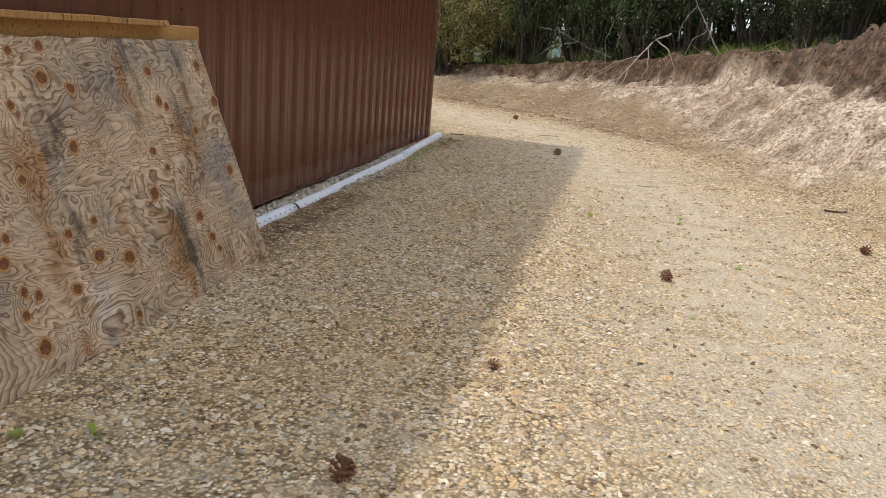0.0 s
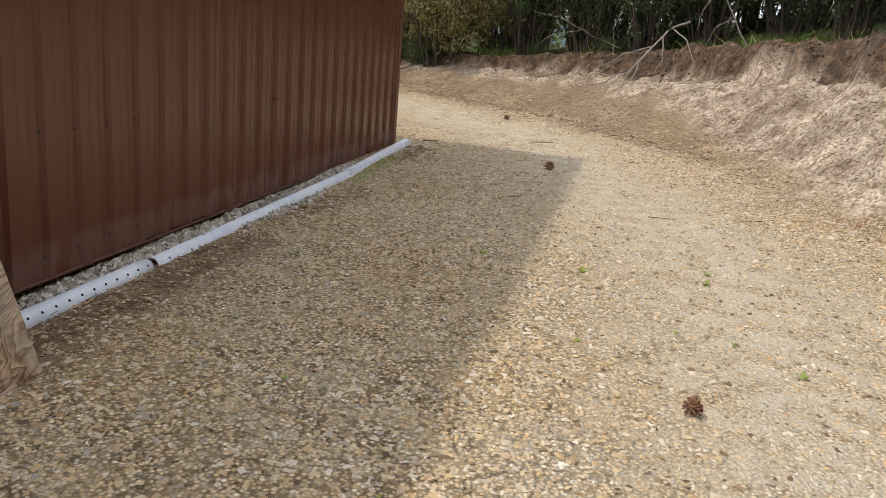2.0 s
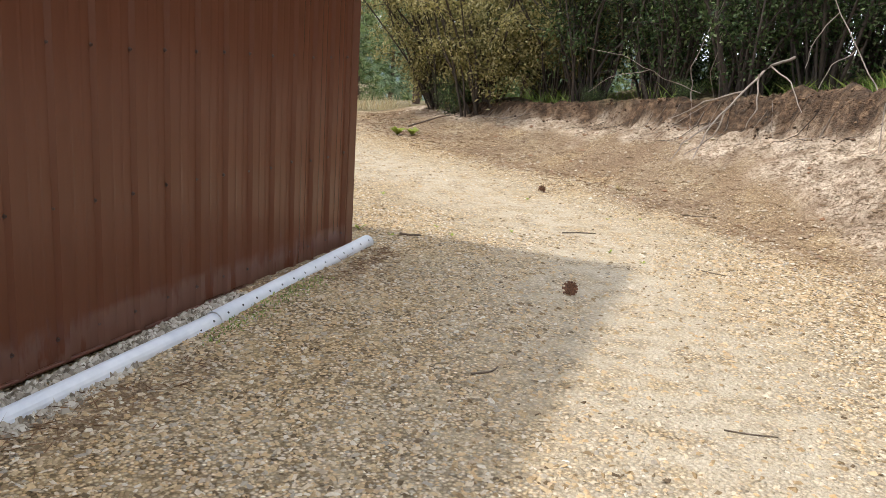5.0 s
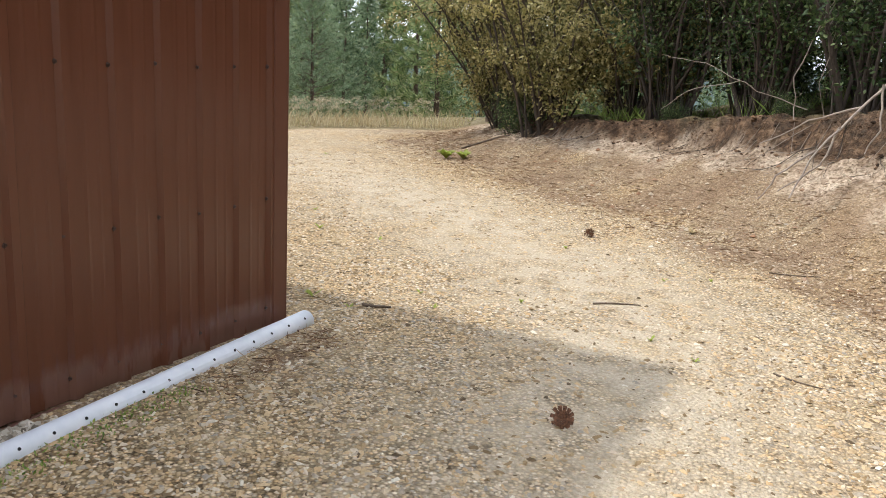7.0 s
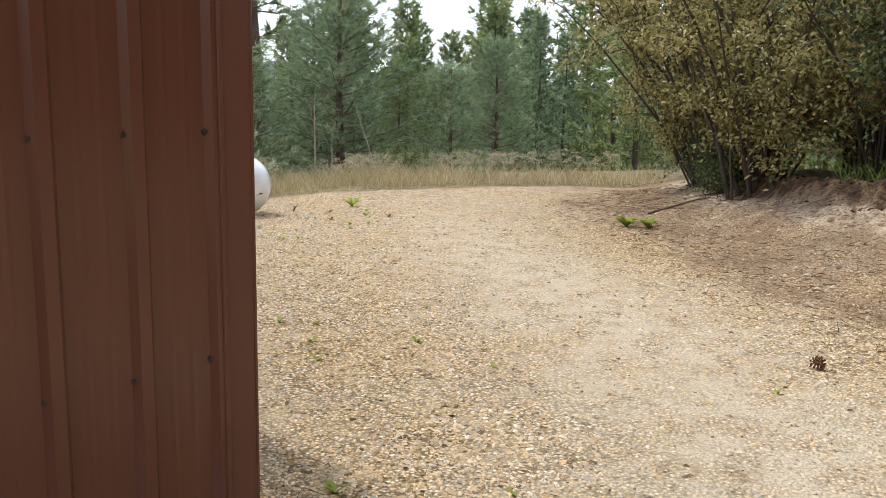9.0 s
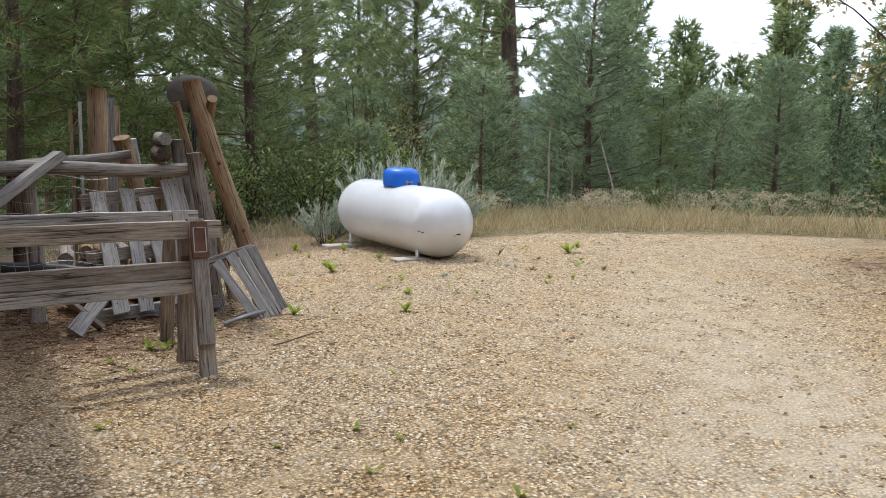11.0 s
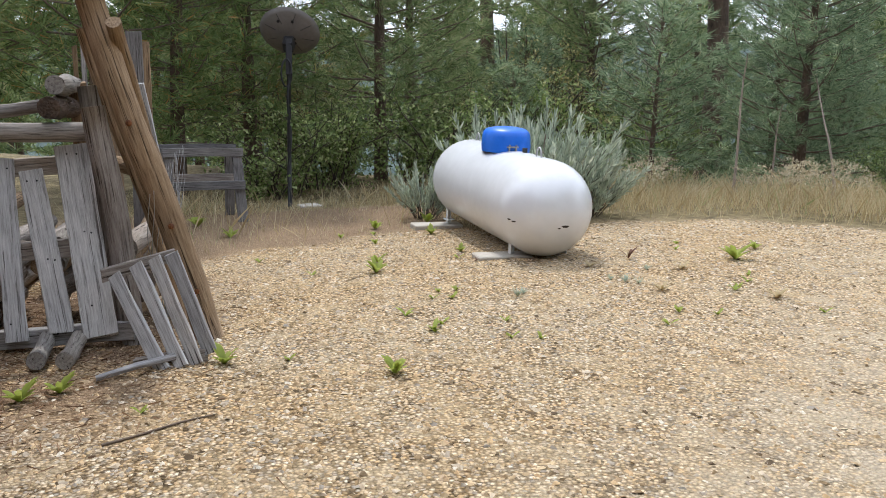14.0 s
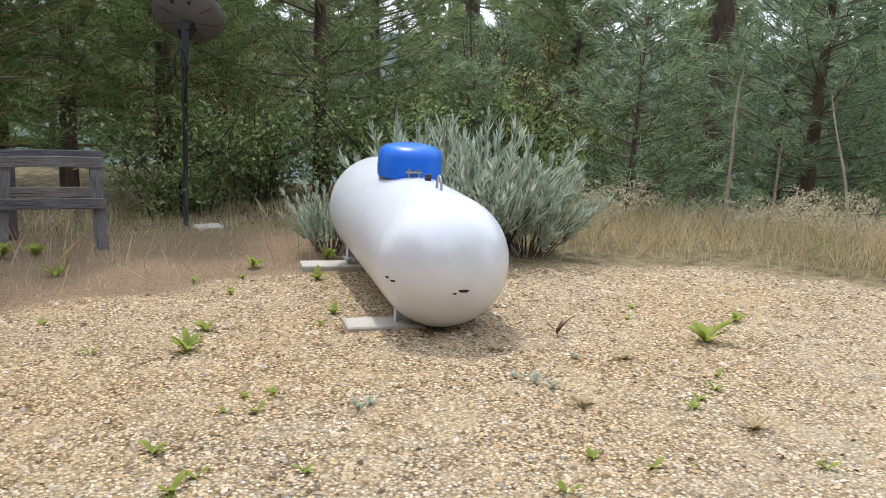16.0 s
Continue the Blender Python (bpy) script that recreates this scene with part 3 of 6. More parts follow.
    first = part("screw", bm, M_SCREW, barn)
    rnd = random.Random(5)
    n = 0
    for k in range(46):
        for z in (0.15, 0.698, 1.323, 1.95, 2.56):
            y = -0.137 - k * RIB + rnd.uniform(-0.004, 0.004) + (0.006 if k else 0)
            m = pose(0.0022, y, z + rnd.uniform(-0.008, 0.008))
            if n == 0:
                first.matrix_local = m
            else:
                ob = new("screw", first.data)
                ob.parent = barn
                ob.matrix_local = m
            n += 1


build_barn()


# ---- propane tank ----
def build_tank():
    ax = math.degrees(math.atan2(-0.06, -1))
    t = thing("propane_tank", "white horizontal propane tank with a blue dome on legs", "propane tank", pose(-7.55, 4.50, -0.03, 0, 0, ax))
    R, L, zc = 0.375, 0.86, 0.44       # radius, half length of the straight part, axis height
    bm = bmesh.new()
    prof = []
    for k in range(13):
        a = math.pi / 2 * k / 12
        prof.append((L + 0.365 * math.cos(a), R * math.sin(a)))
    prof += [(0.4, R), (0.0, R), (-0.4, R)]
    prof += [(-x, r) for x, r in prof[:13][::-1]]
    seg = 48
    rings = []
    for x, r in prof[1:-1]:
        rings.append([bm.verts.new((x, r * math.cos(2 * math.pi * s / seg), zc + r * math.sin(2 * math.pi * s / seg))) for s in range(seg)])
    ends = [bm.verts.new((prof[0][0], 0, zc)), bm.verts.new((prof[-1][0], 0, zc))]
    for a, b in zip(rings, rings[1:]):
        for s in range(seg):
            bm.faces.new((a[s], a[(s + 1) % seg], b[(s + 1) % seg], b[s]))
    for e, ring in ((ends[0], rings[0]), (ends[1], rings[-1])):
        for s in range(seg):
            bm.faces.new((e, ring[s], ring[(s + 1) % seg]))
    bmesh.ops.recalc_face_normals(bm, faces=bm.faces)
    for f in bm.faces:
        f.smooth = True
    part("body", bm, M_TANK, t)
    # blue valve dome
    bm = bmesh.new()
    prof = [(0.205, -0.02), (0.21, 0.03), (0.205, 0.11), (0.195, 0.145), (0.165, 0.172), (0.10, 0.186), (0.0, 0.19)]
    seg = 28
    rings = [[bm.verts.new((r * math.cos(2 * math.pi * s / seg) * 1.15, r * math.sin(2 * math.pi * s / seg) * 0.98, zc + R - 0.005 + z)) for s in range(seg)] for r, z in prof[:-1]]
    top = bm.verts.new((0, 0, zc + R - 0.005 + 0.19))
    for a, b in zip(rings, rings[1:]):
        for s in range(seg):
            bm.faces.new((a[s], a[(s + 1) % seg], b[(s + 1) % seg], b[s])).smooth = True
    for s in range(seg):
        bm.faces.new((rings[-1][s], rings[-1][(s + 1) % seg], top)).smooth = True
    dome = part("dome", bm, M_BLUE, t, "blue plastic valve dome")
    bm = bmesh.new()
    for s in (-0.03, 0.03):
        tube(bm, [(-0.24, s + 0.03, zc + R - 0.02), (-0.245, s + 0.03, zc + R + 0.05)], [0.008, 0.008], 6)
    box(bm, (0.02, 0.10, 0.012), pose(-0.243, 0.03, zc + R + 0.03))
    part("latch", bm, M_STEEL, dome)
    bm = bmesh.new()
    tube(bm, [(-0.36, -0.03, zc + R - 0.02), (-0.36, -0.03, zc + R + 0.035)], [0.022, 0.022], 10)
    part("valve_cap", bm, M_BLACK, t, "black cap on a short pipe")
    # lifting lugs
    for x in (-0.72, 0.72):
        bm = bmesh.new()
        pts = [(x + 0.05 * math.cos(a), 0.0, zc + R - 0.012 + 0.085 * math.sin(a)) for a in [math.pi * k / 8 for k in range(9)]]
        tube(bm, pts, [0.008] * 9, 6)
        part("lifting_lug", bm, M_STEEL, t)
    bm = bmesh.new()
    pts = [(0.30, -0.12, zc + R - 0.03), (0.33, -0.15, zc + R + 0.02), (0.42, -0.14, zc + R + 0.03), (0.48, -0.10, zc + R - 0.01)]
    tube(bm, pts, [0.009] * 4, 6)
    part("gas_line", bm, M_STEEL, t)
    # legs on concrete pads
    for x in (-0.80, 0.86):
        for s in (-1, 1):
            bm = bmesh.new()
            box(bm, (0.05, 0.006, 0.24), pose(x, s * 0.235, 0.13), 0.001)
            box(bm, (0.006, 0.05, 0.24), pose(x + 0.024, s * 0.215, 0.13), 0.001)
            box(bm, (0.09, 0.09, 0.008), pose(x, s * 0.22, 0.048))
            part("leg", bm, M_TANK, t)
    # chips in the paint of the near end
    for (dx, dy, dz, sy) in ((-1.035, 0.30, -0.065, 0.024), (-1.010, 0.345, -0.058, 0.022), (-1.185, -0.020, -0.075, 0.036), (-1.180, 0.020, -0.088, 0.018)):
        p = Vector((dx, dy, dz))
        c = Vector((-L, 0, 0))
        q = p - c
        s = 1 / math.sqrt((q.x / 0.365) ** 2 + (q.y / R) ** 2 + (q.z / R) ** 2)
        p = c + q * s
        nrm = Vector((q.x / 0.365 ** 2, q.y / R ** 2, q.z / R ** 2)).normalized()
        bm = bmesh.new()
        rnd = random.Random(int(sy * 1e4))
        ring = [bm.verts.new((sy * rnd.uniform(0.5, 1.0) * math.cos(a), sy * 0.45 * rnd.uniform(0.4, 1.0) * math.sin(a), 0.0)) for a in [2 * math.pi * k / 9 for k in range(9)]]
        f = bm.faces.new(ring)
        bmesh.ops.extrude_face_region(bm, geom=[f])
        bm.verts.ensure_lookup_table()
        bmesh.ops.translate(bm, verts=bm.verts[9:], vec=(0, 0, 0.0015))
        bmesh.ops.recalc_face_normals(bm, faces=bm.faces)
        across = Vector((0, 0, 1)).cross(nrm).normalized()
        bm.transform(Matrix.Translation(p + Vector((0, 0, zc))) @ Matrix((across, nrm.cross(across), nrm)).transposed().to_4x4())
        part("paint_chip", bm, M_CHIP, t)
    for x, y0, y1 in ((-0.80, 0.08, 0.52), (0.86, 0.10, 0.58)):
        bm = bmesh.new()
        w = y1 - y0
        box(bm, (0.19, w, 0.07), Matrix(), 0.008)
        p = part("concrete_pad", bm, M_CONC)
        m = t.matrix_world @ pose(x, (y0 + y1) / 2, 0.0)
        p.matrix_world = m
        p.location.z = gz(p.location.x, p.location.y) + (-0.015 if x < 0 else 0.005)
        tagged(p, "pale concrete pad half sunk in gravel under the tank", "concrete pad", "tank pads")


build_tank()

# ---- plants: generators ----
def leaves(centres, dirs, length, width, rng, droop=0.0):
    """Rhombus leaves at centres along dirs, as verts and faces."""
    n = len(centres)
    d = dirs / np.maximum(np.linalg.norm(dirs, axis=1, keepdims=True), 1e-6)
    side = np.cross(d, rng.normal(size=(n, 3)))
    side /= np.maximum(np.linalg.norm(side, axis=1, keepdims=True), 1e-6)
    L = (length * rng.uniform(0.6, 1.25, n))[:, None]
    W = (width * rng.uniform(0.7, 1.2, n))[:, None]
    mid = centres + d * L * 0.45
    tip = centres + d * L + np.array([0, 0, -droop]) * L
    v = np.stack([centres, mid + side * W / 2, tip, mid - side * W / 2], 1).reshape(-1, 3)
    return v, np.arange(4 * n).reshape(n, 4)


def needles(centres, dirs, length, width, rng):
    """Thin single-triangle needles."""
    n = len(centres)
    d = dirs / np.maximum(np.linalg.norm(dirs, axis=1, keepdims=True), 1e-6)
    side = np.cross(d, rng.normal(size=(n, 3)))
    side /= np.maximum(np.linalg.norm(side, axis=1, keepdims=True), 1e-6)
    L = (length * rng.uniform(0.6, 1.2, n))[:, None]
    v = np.stack([centres - side * width / 2, centres + side * width / 2, centres + d * L], 1).reshape(-1, 3)
    return v, np.arange(3 * n).reshape(n, 3)


def pine(seed, height, bare, reach, mat, label, gap=0.24, per=9, length=0.17, width=0.011, trunk_r=0.11, dense=1.0, upto=1.0):
    """A ponderosa-like pine: trunk, whorls of limbs, tufts of long needles."""
    rng, rnd = np.random.default_rng(seed), random.Random(seed)
    t = thing("pine_tree", label, "pine tree", group="pines")
    bm = bmesh.new()
    axis = [Vector((0.05 * height * 0.12 * math.sin(h * 0.8 + seed), 0.05 * height * 0.12 * math.cos(h * 0.7 + seed), h)) for h in np.linspace(-0.3, height, 12)]
    tube(bm, axis, [trunk_r * (1.06 - 0.97 * (k / 11) ** 0.9) for k in range(12)], 9, True, 0.15)

    def at(h):
        k = (h + 0.3) / (height + 0.3) * 11
        i = min(int(k), 10)
        return axis[i].lerp(axis[i + 1], k - i)
    cs, ds = [], []
    lb = bmesh.new()
    h = bare
    while h < height * upto - 0.1:
        f = (h - bare) / (height - bare)
        L0 = reach * (1 - f) ** 0.75 * (0.75 + 0.25 * min(1, f * 5)) + 0.18
        turn = rnd.uniform(0, 6.28)
        count = rnd.randint(4, 6)
        for k in range(count):
            a = turn + 6.283 * k / count + rnd.uniform(-0.3, 0.3)
            L = L0 * rnd.uniform(0.65, 1.12)
            rise = -0.10 + 0.75 * f + rnd.uniform(-0.12, 0.12)
            out = Vector((math.cos(a), math.sin(a), 0))
            base = at(h + rnd.uniform(-0.06, 0.06))
            pts = [base + out * L * s + Vector((0, 0, L * (rise * s + 0.28 * s * s))) for s in (0, 0.35, 0.7, 1.0)]
            r = 0.006 + 0.008 * L
            tube(lb, pts, [r, r * 0.75, r * 0.5, 0.004], 4, False)
            m = max(3, int(L * 7 * dense))
            for q in range(m):
                s = 0.20 + 0.80 * (q + rnd.random()) / m
                i = 0 if s < 0.35 else (1 if s < 0.7 else 2)
                lo, hi = ((0, 0.35), (0.35, 0.7), (0.7, 1.0))[i]
                p = pts[i].lerp(pts[i + 1], (s - lo) / (hi - lo))
                sd = Vector((-out.y, out.x, 0)) * rnd.choice((-1, 1))
                tw = (out * rnd.uniform(0.4, 1.0) + sd * rnd.uniform(0.2, 0.9) + Vector((0, 0, rnd.uniform(0.0, 0.55)))).normalized()
                tl = rnd.uniform(0.12, 0.30) * (0.5 + 0.5 * L / (reach + 0.2))
                for e in (0.45, 1.0):
                    cs.append(p + tw * tl * e)
                    ds.append(tw)
            cs.append(pts[-1])
            ds.append((pts[-1] - pts[-2]).normalized())
        h += gap * (1.15 - 0.5 * f) * rnd.uniform(0.8, 1.2)
    cs.append(axis[-1])
    ds.append(Vector((0, 0, 1)))
    part("trunk", bm, M_BARK, t)
    part("limbwork", lb, M_TWIG, t)
    C, D = np.repeat(np.array(cs), per, 0), np.repeat(np.array(ds), per, 0)
    D = D * 0.8 + rng.normal(size=D.shape) * 0.5
    v, f = needles(C + rng.normal(size=C.shape) * 0.02, D, length, width, rng)
    part_data("crown", v.tolist(), f.tolist(), mat, t)
    return t


def shrub(seed, height, reach, stems, count, size, mat, label, name="shrub", bare=0.3, stem_r=0.022, lean=(0, 0)):
    """A many-stemmed shrub: curved stems, twigs and small leaves in clumps."""
    rng, rnd = np.random.default_rng(seed), random.Random(seed)
    t = thing(name, label, "shrub", group="shrubs")
    bm = bmesh.new()
    cs = []
    for k in range(stems):
        a = rnd.uniform(0, 6.283)
        out = Vector((math.cos(a), math.sin(a), 0))
        b = out * rnd.uniform(0.03, 0.28)
        H = height * rnd.uniform(0.6, 1.05)
        R = reach * rnd.uniform(0.15, 1.0) ** 0.8
        kink = Vector((rnd.uniform(-1, 1), rnd.uniform(-1, 1), 0)) * 0.26
        pts = [b + Vector((0, 0, -0.15))]
        for s in (0.2, 0.4, 0.6, 0.8, 1.0):
            pts.append(b + out * R * s ** 1.15 + kink * math.sin(s * 5) + Vector((lean[0] * s * s, lean[1] * s * s, H * (s - 0.18 * s * s * R / reach))))
        r = stem_r * rnd.uniform(0.6, 1.3)
        tube(bm, pts, [r * (1 - 0.15 * i) for i in range(6)], 5, False)
        for q in range(8):
            s = rnd.uniform(bare, 1.0) * 5
            i = min(int(s), 4)
            p = pts[i].lerp(pts[i + 1], s - i)
            w = Vector((rnd.uniform(-1, 1), rnd.uniform(-1, 1), rnd.uniform(-0.25, 0.8))).normalized()
            l = rnd.uniform(0.25, 0.7) * min(1.0, reach)
            e = p + w * l + Vector((0, 0, -0.12 * l))
            tube(bm, [p, p + w * l * 0.5, e], [r * 0.32, r * 0.22, 0.0025], 3, False)
            for z in np.linspace(0.25, 1.0, 5):
                cs.append(p.lerp(e, float(z)))
    part("woody_base", bm, M_STEM, t)
    cs = np.array(cs)
    C = cs[rng.integers(0, len(cs), count)] + rng.normal(size=(count, 3)) * 0.075
    D = rng.normal(size=(count, 3)) + np.array([0, 0, 0.25])
    v, f = leaves(C, D, size, size * 0.5, rng, 0.15)
    part_data("foliage", v.tolist(), f.tolist(), mat, t)
    return t


def placed(ob, spots, used):
    """Copies a thing to spots of x, y, turn, scale, sunk to the ground; the first spot takes the original."""
    for x, y, turn, s in spots:
        m = pose(x, y, gz(x, y) - 0.03, 0, 0, turn) @ Matrix.Diagonal((s, s, s * (0.94 + 0.12 * ((x * 7.3 + y * 3.1) % 1)), 1))
        if not used:
            used.append(ob)
            ob.matrix_world = m
        else:
            copy_thing(ob, m)


# ---- trees ----
FULL = "young ponderosa pine with long green needles to the ground"
placed(pine(1, 6.5, 0.7, 1.9, M_NEEDLE, FULL, 0.22, 15, 0.21, 0.013), [(-13.4, 4.35, 0, 1.0), (-15.2, 8.5, 80, 1.05), (-16.5, 2.0, 130, 1.1), (-17.5, 5.6, 40, 1.2), (-19, 9.5, 300, 1.0), (-12.6, 13.2, 250, 0.48)], [])
placed(pine(2, 5.2, 0.25, 1.75, M_NEEDLE_B, "young bluish pine with dense branches down to the grass", 0.21, 15, 0.20, 0.013), [(-11.3, 10.2, 0, 0.95), (-13.0, 10.9, 70, 0.85), (-15.0, 13.8, 190, 0.8), (-10.2, 14.0, 120, 0.7)], [])
placed(pine(3, 2.6, 0.12, 1.0, M_NEEDLE_B, "small bushy young pine at the grass edge", 0.17, 12, 0.17, 0.014, 0.05), [(-11.2, 7.8, 0, 1.0), (-9.3, 11.4, 90, 0.85), (-14.5, 7.0, 220, 1.0), (-12.6, 6.2, 20, 0.7)], [])
placed(pine(4, 8.5, 0.9, 1.7, M_NEEDLE_DRY, "tall pine with bare lower branches and rusty needles", 0.30, 10, 0.22, 0.016, 0.13), [(-11.7, 0.6, 0, 1.0), (-12.4, 1.5, 100, 0.85), (-13.4, 2.4, 210, 0.9), (-12.0, -1.2, 300, 1.0), (-14.5, 0.2, 60, 1.1)], [])
BIG = "tall dark old pine with a thick scaly trunk"
placed(pine(5, 20, 5.0, 2.9, M_NEEDLE, BIG, 0.62, 9, 0.36, 0.035, 0.30, 0.75), [(-16.7, 11.9, 0, 0.85), (-22, 8.5, 50, 0.9), (-26, 2.0, 140, 1.0)], [])
FAR = "distant slender pine on the slope below"
far_spots = []
rf = random.Random(77)
for k in range(38):
    a = rf.uniform(-0.30, 1.75)
    d = rf.uniform(24, 52)
    far_spots.append((-math.cos(a) * d * 0.98, math.sin(a) * d + 3.0, rf.uniform(0, 360), rf.uniform(0.75, 1.15)))
far_spots = [(x, y, r, s if y < -0.9 * x - 6 else (1.6 + 0.14 * math.hypot(x, y) * rf.uniform(0.75, 1.15) - gz(x, y)) / 13.5) for x, y, r, s in far_spots]
far_spots += [(-15.7, 22.9, 10, 0.67), (-21.8, 28.3, 50, 0.92), (-12.0, 24.0, 90, 0.67), (-10.0, 19.0, 30, 0.51), (-28.7, 31.6, 200, 0.86), (-13.5, 18.0, 140, 0.51), (-17.0, 27.0, 70, 0.73), (-7.0, 22.0, 250, 0.73), (-25.0, 24.0, 20, 0.61), (-20.0, 20.0, 120, 0.46), (-14.0, 21.0, 45, 0.61), (-17.5, 18.5, 80, 0.47), (-9.0, 24.0, 210, 0.67), (-23.5, 21.0, 10, 0.79), (-12.0, 28.0, 160, 0.85), (-18.5, 31.0, 300, 1.04), (-24.0, 34.0, 100, 1.16), (-8.5, 17.5, 75, 0.44), (-16.0, 16.0, 190, 0.34), (-30.0, 27.0, 33, 1.10), (-33.0, 22.0, 250, 1.16), (-5.5, 27.0, 140, 0.92), (-14.5, 35.0, 90, 1.16), (-27.0, 29.0, 10, 0.79)]
placed(pine(6, 14.5, 1.2, 2.3, M_NEEDLE_B, FAR, 0.6, 7, 0.52, 0.085, 0.2, 0.6), far_spots[::2], [])
placed(pine(7, 12.5, 0.8, 2.5, M_NEEDLE, FAR, 0.6, 7, 0.52, 0.085, 0.2, 0.6), far_spots[1::2], [])
# wood behind the bank and behind the camera
# last nine stand out of view, added to darken the siding's reflections
placed(pine(8, 9.0, 1.6, 1.8, M_NEEDLE, "slim pine in the dark wood above the bank", 0.42, 7, 0.26, 0.024, 0.10), [(-4.6, 12.5, 0, 0.9), (-2.0, 12.0, 50, 1.0), (0.6, 10.8, 110, 1.0), (3.0, 9.6, 170, 1.1), (5.2, 8.0, 220, 1.0), (7.2, 5.6, 270, 1.1), (8.6, 2.0, 310, 1.0), (8.8, -3.0, 20, 1.1), (9.0, -8, 140, 1.1), (3.0, -17, 200, 1.1), (5.6, 11.5, 75, 1.2), (1.6, 13.8, 15, 1.1), (9.6, 7.5, 95, 1.2), (2.0, 11.6, 35, 1.1), (4.2, 10.4, 140, 1.0), (6.4, 9.4, 260, 1.1), (8.3, 9.0, 10, 1.2), (10.4, 4.6, 200, 1.1), (-0.8, 13.2, 80, 1.1), (8.2, -0.6, 45, 1.1), (8.9, -5.4, 130, 1.2), (8.1, -10.4, 220, 1.1), (8.8, -12.8, 310, 1.2), (10.6, -1.6, 15, 1.3), (10.8, -6.6, 105, 1.3), (10.4, -10.6, 190, 1.3), (8.3, -15.2, 60, 1.1), (10.9, 1.4, 240, 1.2)], [])

# ---- shrubs ----
OLIVE = "tall many-stemmed shrub with yellowing olive leaves"
placed(shrub(21, 3.9, 2.1, 34, 32000, 0.064, M_LEAF_OLIVE, OLIVE, bare=0.14, lean=(-0.6, 0.1)), [(-1.45, 7.45, 0, 1.0), (-2.5, 8.7, 60, 0.95), (-0.3, 7.7, 250, 1.0)], [])
GREEN = "dense green thicket shrub with thin crowded stems"
# last four are unseen, added with the eastern pines to darken the siding
placed(shrub(22, 3.3, 1.15, 30, 5900, 0.072, M_LEAF_GREEN, GREEN, bare=0.22), [(0.3, 6.9, 0, 0.95), (1.4, 6.3, 80, 0.9), (2.4, 5.7, 170, 0.95), (3.3, 5.9, 230, 1.0), (4.4, 5.6, 300, 1.0), (5.6, 4.4, 40, 0.95), (6.5, 2.5, 140, 1.0), (7.2, 0.0, 200, 1.0), (7.4, -3.5, 260, 1.05), (-3.4, 10.6, 330, 0.7), (4.0, 7.4, 20, 1.15), (-0.8, 9.0, 10, 1.0), (7.6, -7.5, 90, 1.0), (3.1, 8.4, 25, 1.1), (4.9, 7.3, 95, 1.1), (6.3, 6.0, 165, 1.1), (7.5, 3.9, 235, 1.1), (8.3, 1.3, 305, 1.1), (1.1, 9.4, 5, 1.1), (8.4, -1.6, 55, 1.1), (5.0, 4.5, 15, 0.9), (8.9, 6.3, 45, 1.3), (9.7, 3.6, 130, 1.3), (7.2, 7.9, 290, 1.3), (1.2, 7.4, 60, 1.15), (2.6, 6.9, 190, 1.15), (8.0, -5.6, 20, 1.2), (8.2, -9.6, 110, 1.2), (7.9, -11.8, 200, 1.2), (9.4, -3.2, 290, 1.3)], [])
LOW = "low leafy green bush beside the dry grass"
placed(shrub(23, 1.25, 0.75, 22, 4200, 0.058, M_LEAF_LOW, LOW, bare=0.1, stem_r=0.010), [(-12.7, 3.5, 0, 1.25), (-12.3, 4.9, 80, 1.1), (-13.9, 5.9, 200, 1.2), (-11.9, 2.7, 140, 0.9), (-13.2, 8.6, 30, 1.0), (-9.8, 10.6, 160, 0.5), (-12.9, 7.4, 270, 1.2)], [])
placed(shrub(25, 1.25, 0.75, 22, 4200, 0.060, M_LEAF_GREEN, "low dark green bush in the thicket above the bank", bare=0.1, stem_r=0.010), [(-1.9, 7.6, 60, 0.5), (0.45, 6.5, 280, 0.45), (1.75, 5.55, 20, 0.45), (5.1, 2.8, 320, 0.5), (5.55, 0.8, 100, 0.6), (6.1, -1.2, 45, 0.65), (5.6, 6.4, 10, 1.5), (6.6, 5.2, 75, 1.6), (7.4, 4.6, 150, 1.6), (8.0, 2.9, 215, 1.6), (4.4, 6.6, 300, 1.4), (3.2, 7.2, 80, 1.5), (1.9, 7.9, 190, 1.5), (2.7, 6.4, 30, 0.9)], [])
placed(shrub(24, 2.9, 1.2, 22, 7000, 0.06, M_LEAF_OLIVE, "yellow-green shrub among the pines", bare=0.2), [(-13.8, 6.7, 0, 0.95), (-14.2, 7.9, 120, 0.9), (-15.4, 3.2, 30, 1.0)], [])


